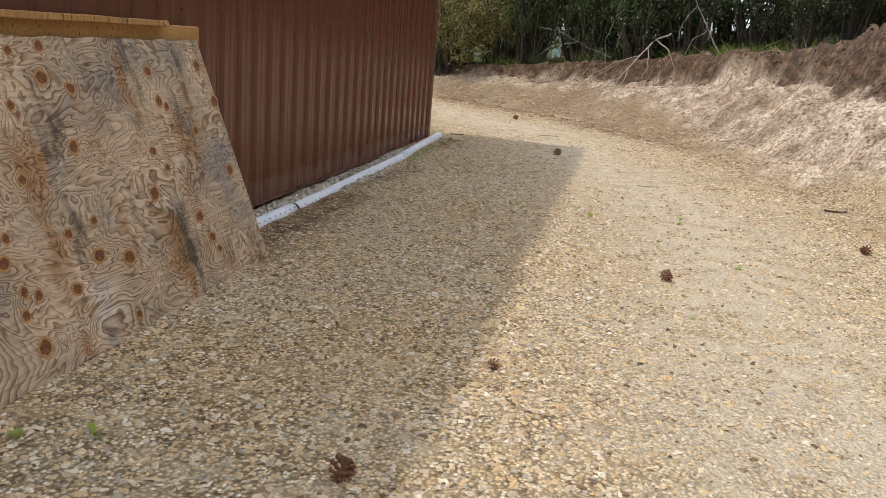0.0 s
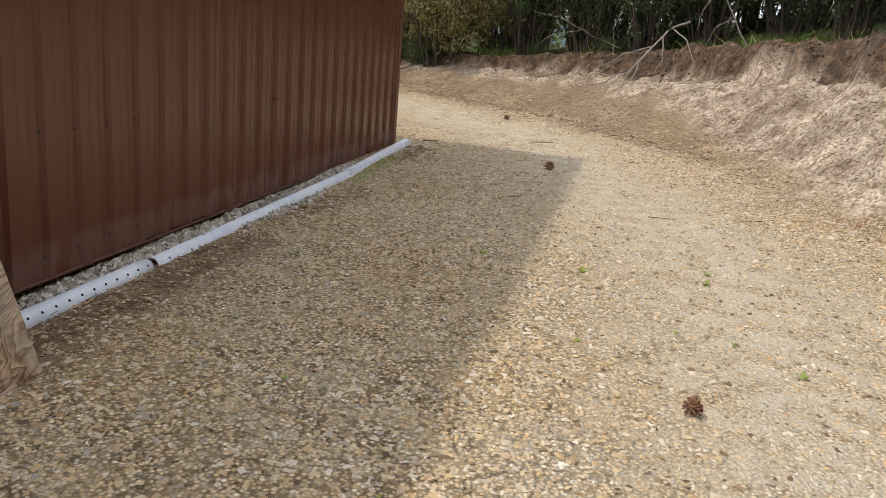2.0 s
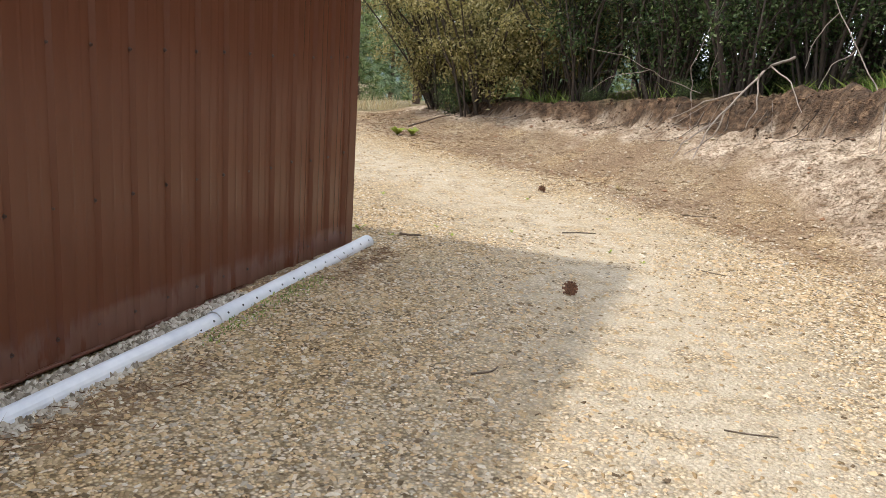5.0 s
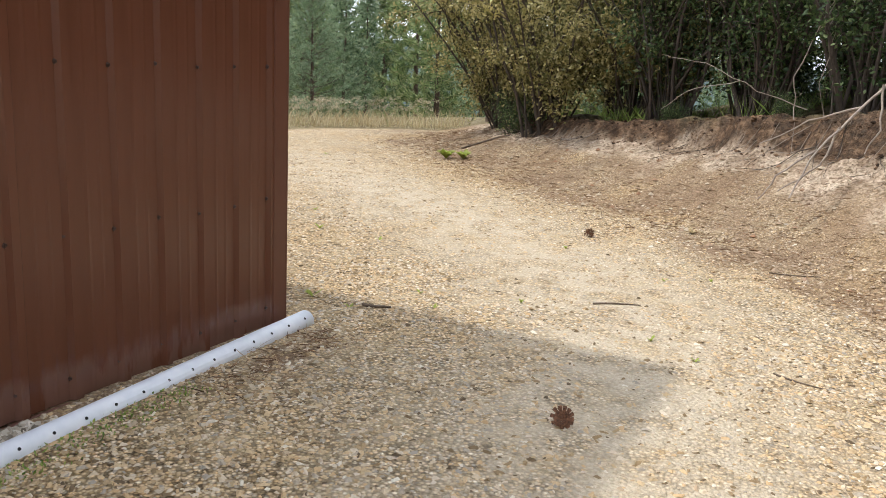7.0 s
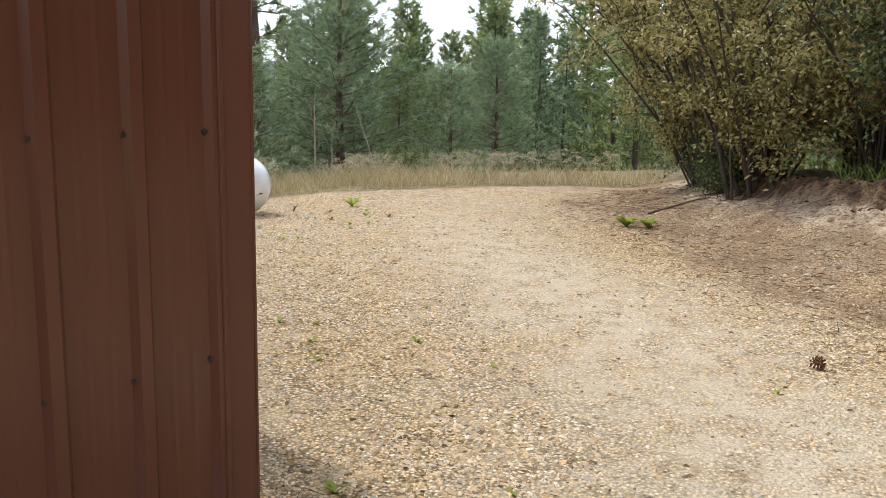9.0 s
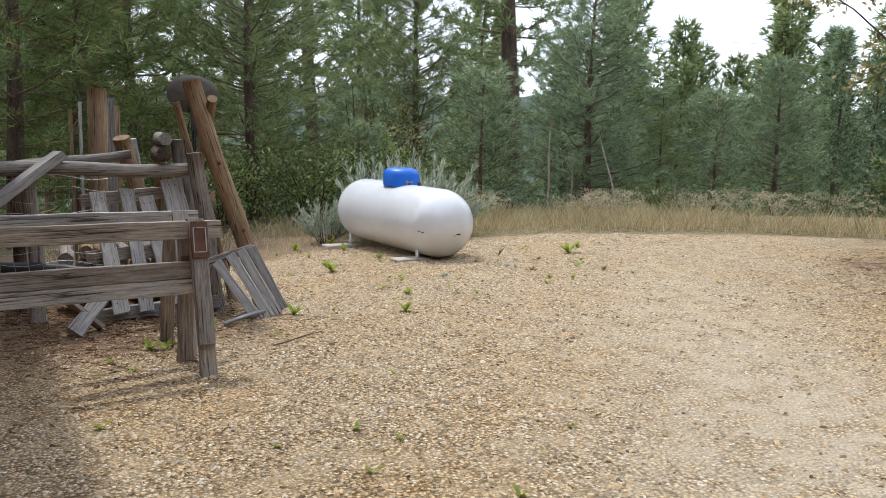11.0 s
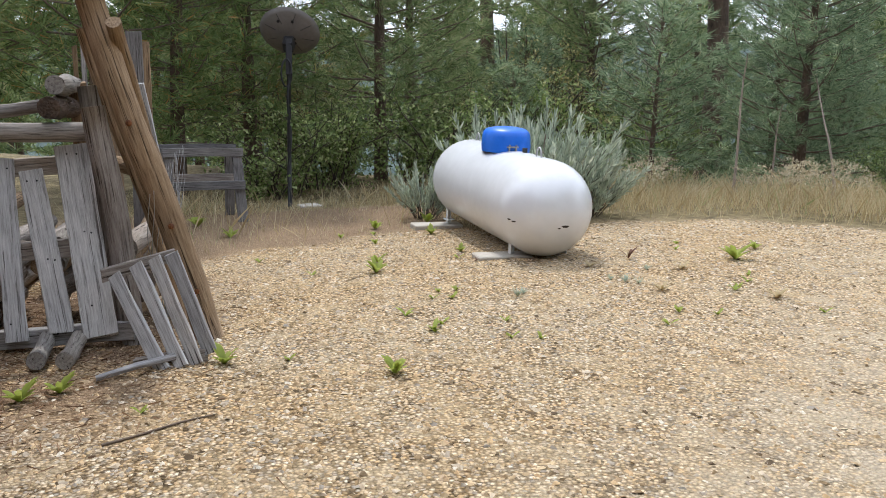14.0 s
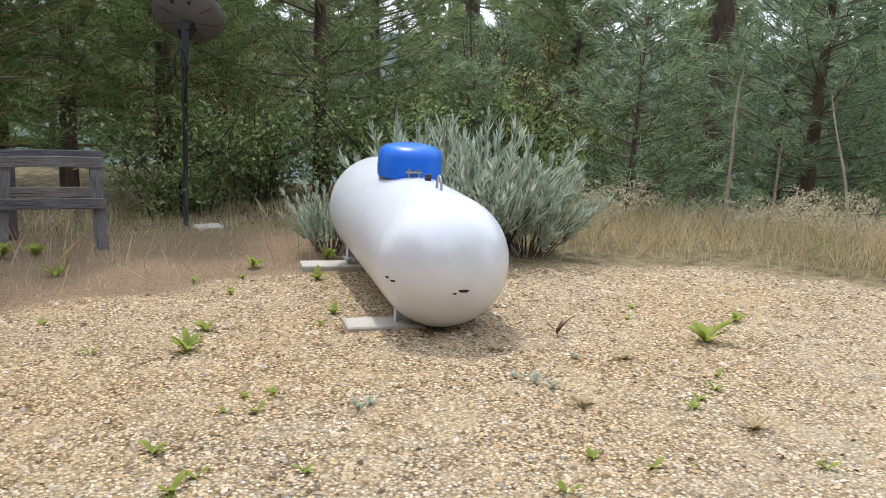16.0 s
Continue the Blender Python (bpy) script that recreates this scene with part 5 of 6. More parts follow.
# ---- drain pipe along the wall ----
def build_pipe(label, pts, r, holes):
    t = thing("drain_pipe", label, "drain pipe", group="drain pipes")
    bm = bmesh.new()
    P = []
    for a, b in zip(pts, pts[1:]):
        for k in range(6):
            P.append(Vector(a).lerp(Vector(b), k / 6))
    P.append(Vector(pts[-1]))
    seg = 18
    rings, inner = [], []
    for i, p in enumerate(P):
        d = (P[min(i + 1, len(P) - 1)] - P[max(i - 1, 0)]).normalized()
        u = d.cross(Vector((0, 0, 1))).normalized()
        w = u.cross(d)
        rings.append([bm.verts.new(p + (u * math.cos(a) + w * math.sin(a)) * r) for a in [6.2832 * k / seg for k in range(seg)]])
        if i in (0, len(P) - 1):
            inner.append([bm.verts.new(p + (u * math.cos(a) + w * math.sin(a)) * r * 0.93) for a in [6.2832 * k / seg for k in range(seg)]])
    for a, b in zip(rings, rings[1:]):
        for k in range(seg):
            bm.faces.new((a[k], a[(k + 1) % seg], b[(k + 1) % seg], b[k])).smooth = True
    for a, b in ((rings[0], inner[0]), (rings[-1], inner[1])):
        for k in range(seg):
            bm.faces.new((a[k], a[(k + 1) % seg], b[(k + 1) % seg], b[k]))
    for k in range(seg):
        bm.faces.new((inner[0][k], inner[0][(k + 1) % seg], inner[1][(k + 1) % seg], inner[1][k]))
    bmesh.ops.recalc_face_normals(bm, faces=bm.faces)
    part("pipe", bm, M_PVC, t)
    if holes:
        first = None
        total = sum((Vector(b) - Vector(a)).length for a, b in zip(pts, pts[1:]))
        n = int(total / 0.127)
        for k in range(n):
            q = (k + 0.5) / n * (len(P) - 1)
            i = int(q)
            p = P[i].lerp(P[min(i + 1, len(P) - 1)], q - i)
            d = (P[min(i + 1, len(P) - 1)] - P[i]).normalized()
            for tilt in (38,):
                nrm = Vector((math.cos(radians(tilt)), 0, math.sin(radians(tilt))))
                m = Matrix.Translation(p + nrm * (r + 0.0008)) @ nrm.to_track_quat("Z", "Y").to_matrix().to_4x4()
                if first is None:
                    b2 = bmesh.new()
                    bmesh.ops.create_cone(b2, segments=10, radius1=0.0062, radius2=0.0062, depth=0.002, cap_ends=True)
                    first = part("drain_hole", b2, M_HOLE, t)
                    first.matrix_local = m
                else:
                    ob = new("drain_hole", first.data)
                    ob.parent = t
                    ob.matrix_local = m
    return t


build_pipe("white perforated plastic drain pipe at the barn's corner", [(0.128, 0.03, 0.075), (0.155, -0.9, 0.055), (0.195, -1.86, 0.038)], 0.050, True)
build_pipe("white plastic drain pipe half sunk in gravel beside the wall", [(0.195, -1.86, 0.036), (0.21, -2.45, -0.036), (0.215, -2.85, -0.062), (0.21, -3.5, -0.042), (0.195, -4.65, 0.0)], 0.048, True)
build_pipe("white plastic drain pipe running behind the plywood", [(0.20, -4.70, 0.006), (0.20, -5.6, 0.004), (0.19, -7.6, 0.0)], 0.048, True)


# ---- pine cones, sticks, weeds ----
def pine_cone():
    t = thing("pine_cone", "open brown pine cone lying on the gravel", "pine cone", group="pine cones")
    bm = bmesh.new()
    tube(bm, [(0, 0, -0.035), (0, 0, 0), (0, 0, 0.036)], [0.009, 0.013, 0.005], 6)
    for k in range(46):
        f = k / 45
        a = k * 2.39996
        z = -0.036 + 0.074 * f
        R = 0.050 * math.sin(math.pi * (0.16 + 0.80 * f)) ** 0.8 * (0.82 + 0.36 * ((k * 7) % 5) / 4)
        out = Vector((math.cos(a), math.sin(a), 0.35 + 0.9 * f - 0.5)).normalized()
        side = Vector((-math.sin(a), math.cos(a), 0))
        up = out.cross(side) * -1
        b = Vector((0, 0, z)) + out * 0.010
        e = Vector((0, 0, z)) + out * R
        w = 0.0095 * (0.6 + 0.4 * math.sin(math.pi * f))
        vs = [bm.verts.new(q) for q in (b + side * w * 0.4, b - side * w * 0.4, e - side * w, e + side * w, e + up * 0.006)]
        bm.faces.new((vs[0], vs[1], vs[2], vs[3]))
        bm.faces.new((vs[3], vs[2], vs[4]))
        bm.faces.new((vs[0], vs[3], vs[4]))
        bm.faces.new((vs[1], vs[4], vs[2]))
        bm.faces.new((vs[0], vs[4], vs[1]))
    bmesh.ops.recalc_face_normals(bm, faces=bm.faces)
    part("scales_body", bm, M_CONE, t)
    return t


cone = pine_cone()
for i, (x, y, s) in enumerate([(1.663, -0.387, 0.92), (0.652, 3.037, 0.85), (2.057, -6.972, 0.6), (2.786, -5.274, 0.85), (1.78, -7.99, 0.95), (4.25, -3.68, 0.85)]):
    m = pose(x, y, gz(x, y) + 0.036 * s, 60 + 37 * i, 25 * i, 71 * i) @ Matrix.Diagonal((s, s, s, 1))
    if i == 0:
        cone.matrix_world = m
    else:
        copy_thing(cone, m)


def stick(a, b, r, label="thin dry stick lying on the gravel", mat=None):
    t = thing("stick", label, "stick", group="sticks")
    bm = bmesh.new()
    pts = []
    for k in range(7):
        f = k / 6
        x, y = a[0] + (b[0] - a[0]) * f, a[1] + (b[1] - a[1]) * f
        x += 0.012 * math.sin(5 * f + a[0] * 3)
        y += 0.012 * math.cos(4 * f + a[1] * 3)
        pts.append((x, y, gz(x, y) + r * 0.9))
    tube(bm, pts, [r * (1.0 - 0.45 * k / 6) for k in range(7)], 6, True, 0.3)
    part("stick_body", bm, mat or M_TWIG, t)


stick((1.26, 1.28), (1.49, 1.41), 0.006)
stick((0.19, 0.45), (0.36, 0.49), 0.010)
stick((2.04, 2.82), (2.38, 2.92), 0.005)
stick((2.58, -1.94), (2.79, -1.89), 0.004)
stick((-3.72, 1.78), (-3.90, 2.19), 0.006)
stick((3.3, -1.6), (3.55, -1.35), 0.004)
stick((2.3, 0.7), (2.55, 0.62), 0.005)
stick((1.55, -1.9), (1.62, -1.75), 0.006)
stick((-2.5, 7.1), (-1.9, 7.35), 0.015, "dark dead limb lying on the bank's slope")
stick((4.30, -1.95), (4.52, -1.88), 0.012, "dark stick at the foot of the bank", M_BARK)


def weed(seed, n, length, width, rise, mat, label):
    rng, rnd = np.random.default_rng(seed), random.Random(seed)
    t = thing("weed", label, "weed", group="weeds")
    for k in range(n):
        a = 2.4 * k + rnd.uniform(-0.9, 0.9)
        bend = rise * rnd.uniform(0.8, 1.15)
        L = length * rnd.uniform(0.6, 1.1)
        out = Vector((math.cos(a), math.sin(a), 0))
        side = Vector((-out.y, out.x, 0))
        bm = bmesh.new()
        rows = []
        for s in (0, 0.25, 0.5, 0.75, 1.0):
            c = out * L * s * (1 - bend * 0.45) + Vector((0, 0, L * bend * s * (1.15 - 0.5 * s)))
            w = width * (0.35 + 1.6 * s * (1 - s) * 2) * (1 if s < 1 else 0.1) * 0.5
            rows.append([bm.verts.new(c - side * w), bm.verts.new(c - Vector((0, 0, w * 0.35))), bm.verts.new(c + side * w)])
        for p, q in zip(rows, rows[1:]):
            for j in (0, 1):
                bm.faces.new((p[j], p[j + 1], q[j + 1], q[j])).smooth = True
        part("leaf", bm, mat, t)
    return t


def sow(ob, spots):
    for i, (x, y, s) in enumerate(spots):
        m = pose(x, y, gz(x, y) - 0.002, 0, 0, (x * 731 + y * 377) % 360) @ Matrix.Diagonal((s, s, s, 1))
        if i == 0:
            ob.matrix_world = m
        else:
            copy_thing(ob, m)


sow(weed(71, 13, 0.24, 0.042, 0.85, M_WEED, "upright light green broad-leaved weed clump in gravel"), [(-6.17, 5.92, 0.95), (-6.41, 3.21, 0.75), (-4.24, 2.96, 0.62), (-6.76, 3.28, 0.55), (-8.77, 4.1, 0.8), (-7.97, 3.96, 0.6), (-8.49, 3.53, 0.7), (-4.24, 1.39, 0.6), (-4.31, 1.53, 0.55), (-4.0, 1.1, 0.5), (-3.97, 1.19, 0.5), (-4.55, 2.2, 0.6), (-8.36, 2.18, 0.7), (-6.54, 6.33, 0.5), (-7.02, 3.99, 0.45)])
sow(weed(72, 8, 0.075, 0.016, 0.75, M_WEED, "small green weed seedling growing through the gravel"), [(2.25, -3.62, 0.9), (2.945, -3.29, 0.8), (2.93, -3.48, 0.8), (1.67, -3.57, 0.8), (-0.125, 0.43, 1.3), (-1.165, 1.925, 1.0), (0.16, 0.38, 0.7), (0.34, 0.84, 0.6), (0.54, 0.65, 0.7), (0.9, 1.04, 0.6), (1.7, 0.83, 0.7), (1.48, 2.08, 0.6), (1.96, 0.65, 0.6), (1.74, 2.29, 0.6), (-2.08, 1.66, 0.9), (-1.62, 1.54, 0.9), (-1.33, 1.34, 0.9), (-2.62, 0.67, 1.1), (-1.87, 1.78, 0.7), (-2.04, 1.29, 0.6), (-5.19, 3.19, 1.3), (-5.71, 3.62, 1.0), (-5.69, 3.5, 0.8), (-5.64, 5.68, 0.9), (-5.38, 5.44, 0.9), (-4.89, 4.74, 1.1), (-4.79, 4.93, 1.0), (-4.68, 5.55, 1.0), (-6.88, 5.82, 1.0), (-7.01, 2.41, 1.1), (-4.97, 3.35, 1.1), (-8.08, 3.45, 1.1), (-3.76, 0.85, 0.9), (-3.52, 0.93, 0.9), (-3.99, 1.89, 0.9), (3.25, -4.7, 0.9), (2.75, -4.4, 0.5), (3.0, -4.45, 0.5), (1.35, -5.6, 0.5), (2.9, -5.9, 0.6), (1.9, -6.2, 0.5), (2.32, -4.75, 0.6), (1.5, -6.6, 0.6), (0.75, -8.1, 0.9), (0.95, -8.0, 0.9), (-7.6, 3.39, 1.3), (-6.41, 2.76, 1.0), (-4.95, 3.71, 0.9), (-4.88, 3.28, 1.4), (-4.67, 4.56, 1.2), (-5.48, 5.57, 1.0), (-5.28, 5.35, 1.2), (-6.66, 5.69, 0.9), (-4.84, 3.28, 0.9), (-4.65, 3.65, 1.0), (-4.6, 3.79, 0.9), (-4.52, 2.5, 0.8), (-2.75, 2.16, 0.7), (-1.64, 2.52, 0.7), (-0.58, 1.87, 0.8), (0.64, 2.53, 0.7), (-3.88, 5.82, 1.0), (-6.78, 3.91, 1.1), (-7.98, 3.14, 1.2), (-5.53, 3.55, 1.1), (-5.54, 3.43, 0.9)])
sow(weed(73, 34, 0.17, 0.035, 0.9, M_WEED, "low yellow-green weed patch at the foot of the bank"), [(-2.4, 6.42, 1.2), (-2.2, 6.52, 0.9), (-9.2, 1.85, 0.8), (-9.1, 1.62, 1.0)])
sow(weed(74, 30, 0.10, 0.006, 0.9, M_SAGE, "small grey-green dusty herb in the gravel"), [(-5.49, 3.96, 0.9), (-5.55, 4.02, 0.7), (-5.7, 4.79, 0.9), (-5.62, 4.85, 0.8), (-5.78, 4.72, 0.7), (-6.0, 5.1, 0.7)])
sow(weed(75, 20, 0.09, 0.010, 0.7, M_DRYGRASS, "small dry brown weed tuft in the gravel"), [(-5.95, 5.35, 1.2), (-5.05, 5.5, 1.1), (-6.2, 4.75, 0.9), (1.33, 3.7, 0.9), (-5.4, 4.9, 1.0)])
sow(weed(76, 7, 0.22, 0.02, 0.9, M_RUST, "short reddish dry stalk sticking out of gravel"), [(-6.44, 5.17, 0.7), (-6.62, 4.0, 0.4)])


# ---- dead branches on the bank ----
def dead_branch(label, start, spec, r, seed):
    """A bare forked branch; spec is a list of limbs as point lists relative to start."""
    t = thing("dead_branch", label, "branch", group="dead branches")
    rnd = random.Random(seed)
    for i, limb in enumerate(spec):
        bm = bmesh.new()
        pts = [Vector(start) + Vector(p) for p in limb]
        fine = []
        for a, b in zip(pts, pts[1:]):
            for k in range(4):
                fine.append(a.lerp(b, k / 4) + Vector((rnd.uniform(-1, 1), rnd.uniform(-1, 1), rnd.uniform(-1, 1))) * 0.012)
        fine.append(pts[-1])
        rr = r if i == 0 else r * 0.55
        tube(bm, fine, [rr * (1 - 0.8 * k / (len(fine) - 1)) + 0.0025 for k in range(len(fine))], 6)
        part("limb", bm, M_DEADWOOD, t)


dead_branch("bleached forked dead branch hanging down the soil bank", (2.66, 4.72, 1.50), [
    [(0.25, 0.25, 0.12), (0, 0, 0), (-0.22, -0.35, -0.28), (-0.50, -0.80, -0.62), (-0.62, -1.15, -0.98)],
    [(-0.22, -0.35, -0.28), (-0.62, -0.45, -0.42), (-0.95, -0.60, -0.62)],
    [(-0.36, -0.58, -0.45), (-0.46, -0.75, -0.75), (-0.72, -1.05, -0.95)],
    [(-0.50, -0.80, -0.62), (-0.75, -0.95, -0.85), (-0.85, -1.10, -1.02)],
    [(0, 0, 0), (0.22, -0.25, -0.15), (0.36, -0.5, -0.45)],
    [(-0.10, -0.15, -0.1), (-0.08, -0.35, -0.45), (-0.16, -0.42, -0.65)]], 0.015, 3)
dead_branch("bare grey dead branches standing above the bank", (1.85, 5.35, 1.05), [
    [(0, 0, 0), (-0.05, 0, 0.4), (0.10, -0.05, 0.85), (0.22, -0.05, 1.15)],
    [(0.25, 0, 0), (0.18, -0.05, 0.35), (0.25, -0.1, 0.8)],
    [(0.1, 0, 0.1), (-0.35, -0.1, 0.25), (-0.85, -0.15, 0.48), (-1.3, -0.1, 0.55)],
    [(-0.5, -0.1, 0.33), (-0.9, -0.25, 0.25), (-1.2, -0.3, 0.02)]], 0.004, 4)
dead_branch("pale arching dead branch over the bank's edge", (3.35, 4.55, 1.40), [
    [(0.35, -0.3, -0.12), (0.15, -0.1, 0.25), (-0.15, 0.1, 0.8), (-0.5, 0.3, 1.4)],
    [(0.1, -0.1, 0.3), (-0.1, -0.15, 0.15), (-0.2, -0.2, -0.1)],
    [(-0.1, 0.1, 0.7), (-0.3, 0.0, 0.4), (-0.35, -0.05, 0.1)]], 0.006, 5)


def bank_roots():
    """Thin roots hanging out of the cut edge."""
    rnd = random.Random(81)
    k = 0
    while k < 80:
        i = rnd.randint(1, 11)
        f = rnd.random()
        a, b = BANK[i], BANK[i + 1]
        fx, fy = a[0] + (b[0] - a[0]) * f, a[1] + (b[1] - a[1]) * f
        w, h = a[2] + (b[2] - a[2]) * f, a[3] + (b[3] - a[3]) * f
        n = Vector((b[1] - a[1], -(b[0] - a[0]), 0)).normalized()
        s = rnd.uniform(0.82, 1.0)
        p = Vector((fx, fy, 0)) + n * w * s
        p.z = gz(p.x, p.y) + 0.005
        pts = [p]
        side = Vector((-n.y, n.x, 0)) * rnd.uniform(-0.6, 0.6)
        for q in range(1, 5):
            e = Vector((fx, fy, 0)) + n * w * (s - 0.075 * q) + side * q * 0.25
            e.z = gz(e.x, e.y) + rnd.uniform(0.004, 0.03)
            pts.append(e)
        bm = bmesh.new()
        r = rnd.uniform(0.002, 0.006)
        tube(bm, pts, [r, r * 0.9, r * 0.7, r * 0.5, 0.002], 5)
        t = part("root", bm, M_DEADWOOD if rnd.random() < 0.5 else M_STEM)
        tagged(t, "thin bare root hanging from the cut soil bank", "root", "bank roots")
        k += 1


bank_roots()


# ---- satellite dish ----
def build_dish():
    z0 = gz(-10.9, 2.85)
    t = thing("satellite_dish", "grey satellite dish seen from behind on a thin pole", "satellite dish", pose(-10.9, 2.85, z0 - 0.02))
    bm = bmesh.new()
    tube(bm, [(0, 0, -0.15), (0, 0, 1.62)], [0.024, 0.024], 12)
    part("pole", bm, M_BLACK, t, "dark steel pole")
    bm = bmesh.new()
    pts = [(0.03 + 0.012 * math.sin(k * 1.3), 0.02 * math.cos(k * 0.9), 0.02 + 1.72 * k / 14) for k in range(15)]
    tube(bm, pts, [0.013] * 15, 6)
    part("cable", bm, M_BLACK, t, "black cable wound up the pole")
    bm = bmesh.new()
    loop = [(0.05 + 0.02 * math.sin(a), 0.06 * math.cos(a) - 0.03, 1.62 + 0.16 * math.sin(a)) for a in [6.283 * k / 14 for k in range(15)]]
    tube(bm, loop, [0.011] * 15, 6)
    part("cable_loop", bm, M_BLACK, t)
    # reflector: shallow bowl facing away and up
    face = Vector((-0.76, 0.24, 0.61)).normalized()
    m = Matrix.Translation((-0.08, 0.004, 2.06)) @ face.to_track_quat("Z", "Y").to_matrix().to_4x4()
    bm = bmesh.new()
    seg, rows = 36, 6
    outer = [[bm.verts.new((0.36 * (k / rows) * math.cos(a), 0.33 * (k / rows) * math.sin(a), 0.075 * (k / rows) ** 2)) for a in [6.2832 * s / seg for s in range(seg)]] for k in range(1, rows + 1)]
    inner = [[bm.verts.new((v.co.x * 0.995, v.co.y * 0.995, v.co.z + 0.006)) for v in ring] for ring in outer]
    for grid, flip in ((outer, 1), (inner, 0)):
        c = bm.verts.new((0, 0, 0.006 if flip == 0 else 0))
        for s in range(seg):
            bm.faces.new((c, grid[0][s], grid[0][(s + 1) % seg]))
        for a, b in zip(grid, grid[1:]):
            for s in range(seg):
                bm.faces.new((a[s], a[(s + 1) % seg], b[(s + 1) % seg], b[s])).smooth = True
    for s in range(seg):
        bm.faces.new((outer[-1][s], outer[-1][(s + 1) % seg], inner[-1][(s + 1) % seg], inner[-1][s]))
    bmesh.ops.recalc_face_normals(bm, faces=bm.faces)
    refl = part("reflector", bm, M_DISH, t)
    refl.matrix_local = m
    for k in range(8):
        a = 6.2832 * (k + 0.5) / 8
        bm = bmesh.new()
        tube(bm, [(0.16 * math.cos(a), 0.15 * math.sin(a), 0.012), (0.30 * math.cos(a), 0.275 * math.sin(a), 0.048)], [0.004, 0.003], 4)
        r = part("rib", bm, M_BLACK, refl)
    for dx, dy in ((-0.07, 0.17), (0.10, 0.17), (-0.06, -0.06), (0.06, -0.06), (-0.06, -0.12), (0.06, -0.12)):
        bm = bmesh.new()
        bmesh.ops.create_cone(bm, segments=10, radius1=0.018, radius2=0.016, depth=0.014, cap_ends=True, matrix=pose(dx, dy, 0.004 + 0.5 * (dx * dx + dy * dy) * 0.9))
        part("bolt", bm, M_BLACK, refl)
    bm = bmesh.new()
    beam(bm, (0, 0, 1.60), (-0.03, 0.005, 2.02), 0.07, 0.06)
    box(bm, (0.12, 0.14, 0.16), m @ pose(0, -0.09, -0.05), 0.01)
    part("mount", bm, M_BLACK, t)
    bm = bmesh.new()
    tube(bm, [m @ Vector((0, -0.33, 0.07)), m @ Vector((0, -0.30, 0.35))], [0.014, 0.014], 6)
    box(bm, (0.07, 0.07, 0.10), m @ pose(0, -0.29, 0.38), 0.01)
    part("receiver_arm", bm, M_BLACK, t)
    bm = bmesh.new()
    box(bm, (0.20, 0.26, 0.05), pose(0.05, 0.08, 0.01, 0, 0, 20), 0.012)
    b = part("paving_stone", bm, M_CONC)
    b.matrix_world = pose(-10.82, 3.0, z0 + 0.012)
    tagged(b, "flat pale stone at the foot of the dish pole", "stone")


build_dish()


# ---- grey sawhorse by the trees ----
def build_far_sawhorse():
    t = thing("sawhorse", "dark grey weathered timber sawhorse standing under the pines", "sawhorse", pose(-9.57, 1.90, gz(-9.57, 1.90) - 0.03, 0, 0, 10) @ Matrix.Diagonal((1, 1, 0.86, 1)), "sawhorses")
    for y in (-0.36, 0.36):
        board(t, "leg", (0.16, y * 1.06, -0.02), (0.03, y * 0.92, 0.93), 0.10, 0.04, M_OLDGREY, 90)
        board(t, "leg", (-0.62, y * 1.0, -0.06), (-0.42, y * 0.95, 0.90), 0.10, 0.04, M_OLDGREY, 90)
    board(t, "rail", (0.145, -0.40, 0.50), (0.145, 0.40, 0.50), 0.035, 0.10, M_OLDGREY)
    board(t, "rail", (0.065, -0.40, 0.885), (0.065, 0.40, 0.885), 0.035, 0.10, M_OLDGREY)
    board(t, "rail", (-0.47, -0.40, 0.50), (-0.47, 0.40, 0.50), 0.035, 0.10, M_BROWNWOOD)
    board(t, "rail", (-0.40, -0.40, 0.885), (-0.40, 0.40, 0.885), 0.035, 0.10, M_OLDGREY)


build_far_sawhorse()


# ---- sawhorse beside the wood pile ----
def build_sawhorse(x, foot, back, label, mat, rails, painted):
    """x: the ridge; foot, back: where the two legs of each end stand, from the ridge."""
    z = gz(-3.4, 1.3)
    t = thing("sawhorse", label, "sawhorse", pose(0, 0, z - 0.05), "sawhorses")
    for s, y in ((0, 1.285), (1, -0.15)):
        q = x + 0.22 * s
        board(t, "leg", (q + foot, y, 0.03), (q, y - 0.01, 0.885), 0.085, 0.04, mat, 90)
        board(t, "leg", (q + back, y - 0.05, 0.03), (q - 0.04, y - 0.05, 0.80), 0.085, 0.04, M_BROWNWOOD, 90)
        if painted:
            board(t, "leg_splint", (q + foot * 0.80 + 0.028, y + 0.0, 0.22), (q + 0.030, y + 0.0, 0.87), 0.084, 0.03, M_BROWNWOOD, 90)
            ob = board(t, "bracket", (q + 0.112, y - 0.003, 0.685), (q + 0.062, y - 0.003, 0.875), 0.092, 0.012, M_RUST, 90, "rust-brown painted bracket")
            bm = bmesh.new()
            for a, b in (((-0.033, 0.02), (0.033, 0.02)), ((0.033, 0.02), (0.033, 0.155)), ((0.033, 0.155), (-0.033, 0.155)), ((-0.033, 0.155), (-0.033, 0.02))):
                beam(bm, (a[0], -0.0085, a[1] + 0.01), (b[0], -0.0085, b[1] + 0.01), 0.006, 0.006, 0, 0)
            part("bracket_rim", bm, M_PALEWOOD, ob, "thin cream line round the bracket")
            board(t, "bracket", (q - 0.05, y - 0.03, 0.50), (q - 0.05, y - 0.03, 0.68), 0.09, 0.05, M_RUST, 90)
    for dy, dz, h, m in rails:
        board(t, "rail", (x - 0.02, 1.42 + dy, dz), (x + 0.25, -0.35, dz + 0.015), 0.035, h, m)


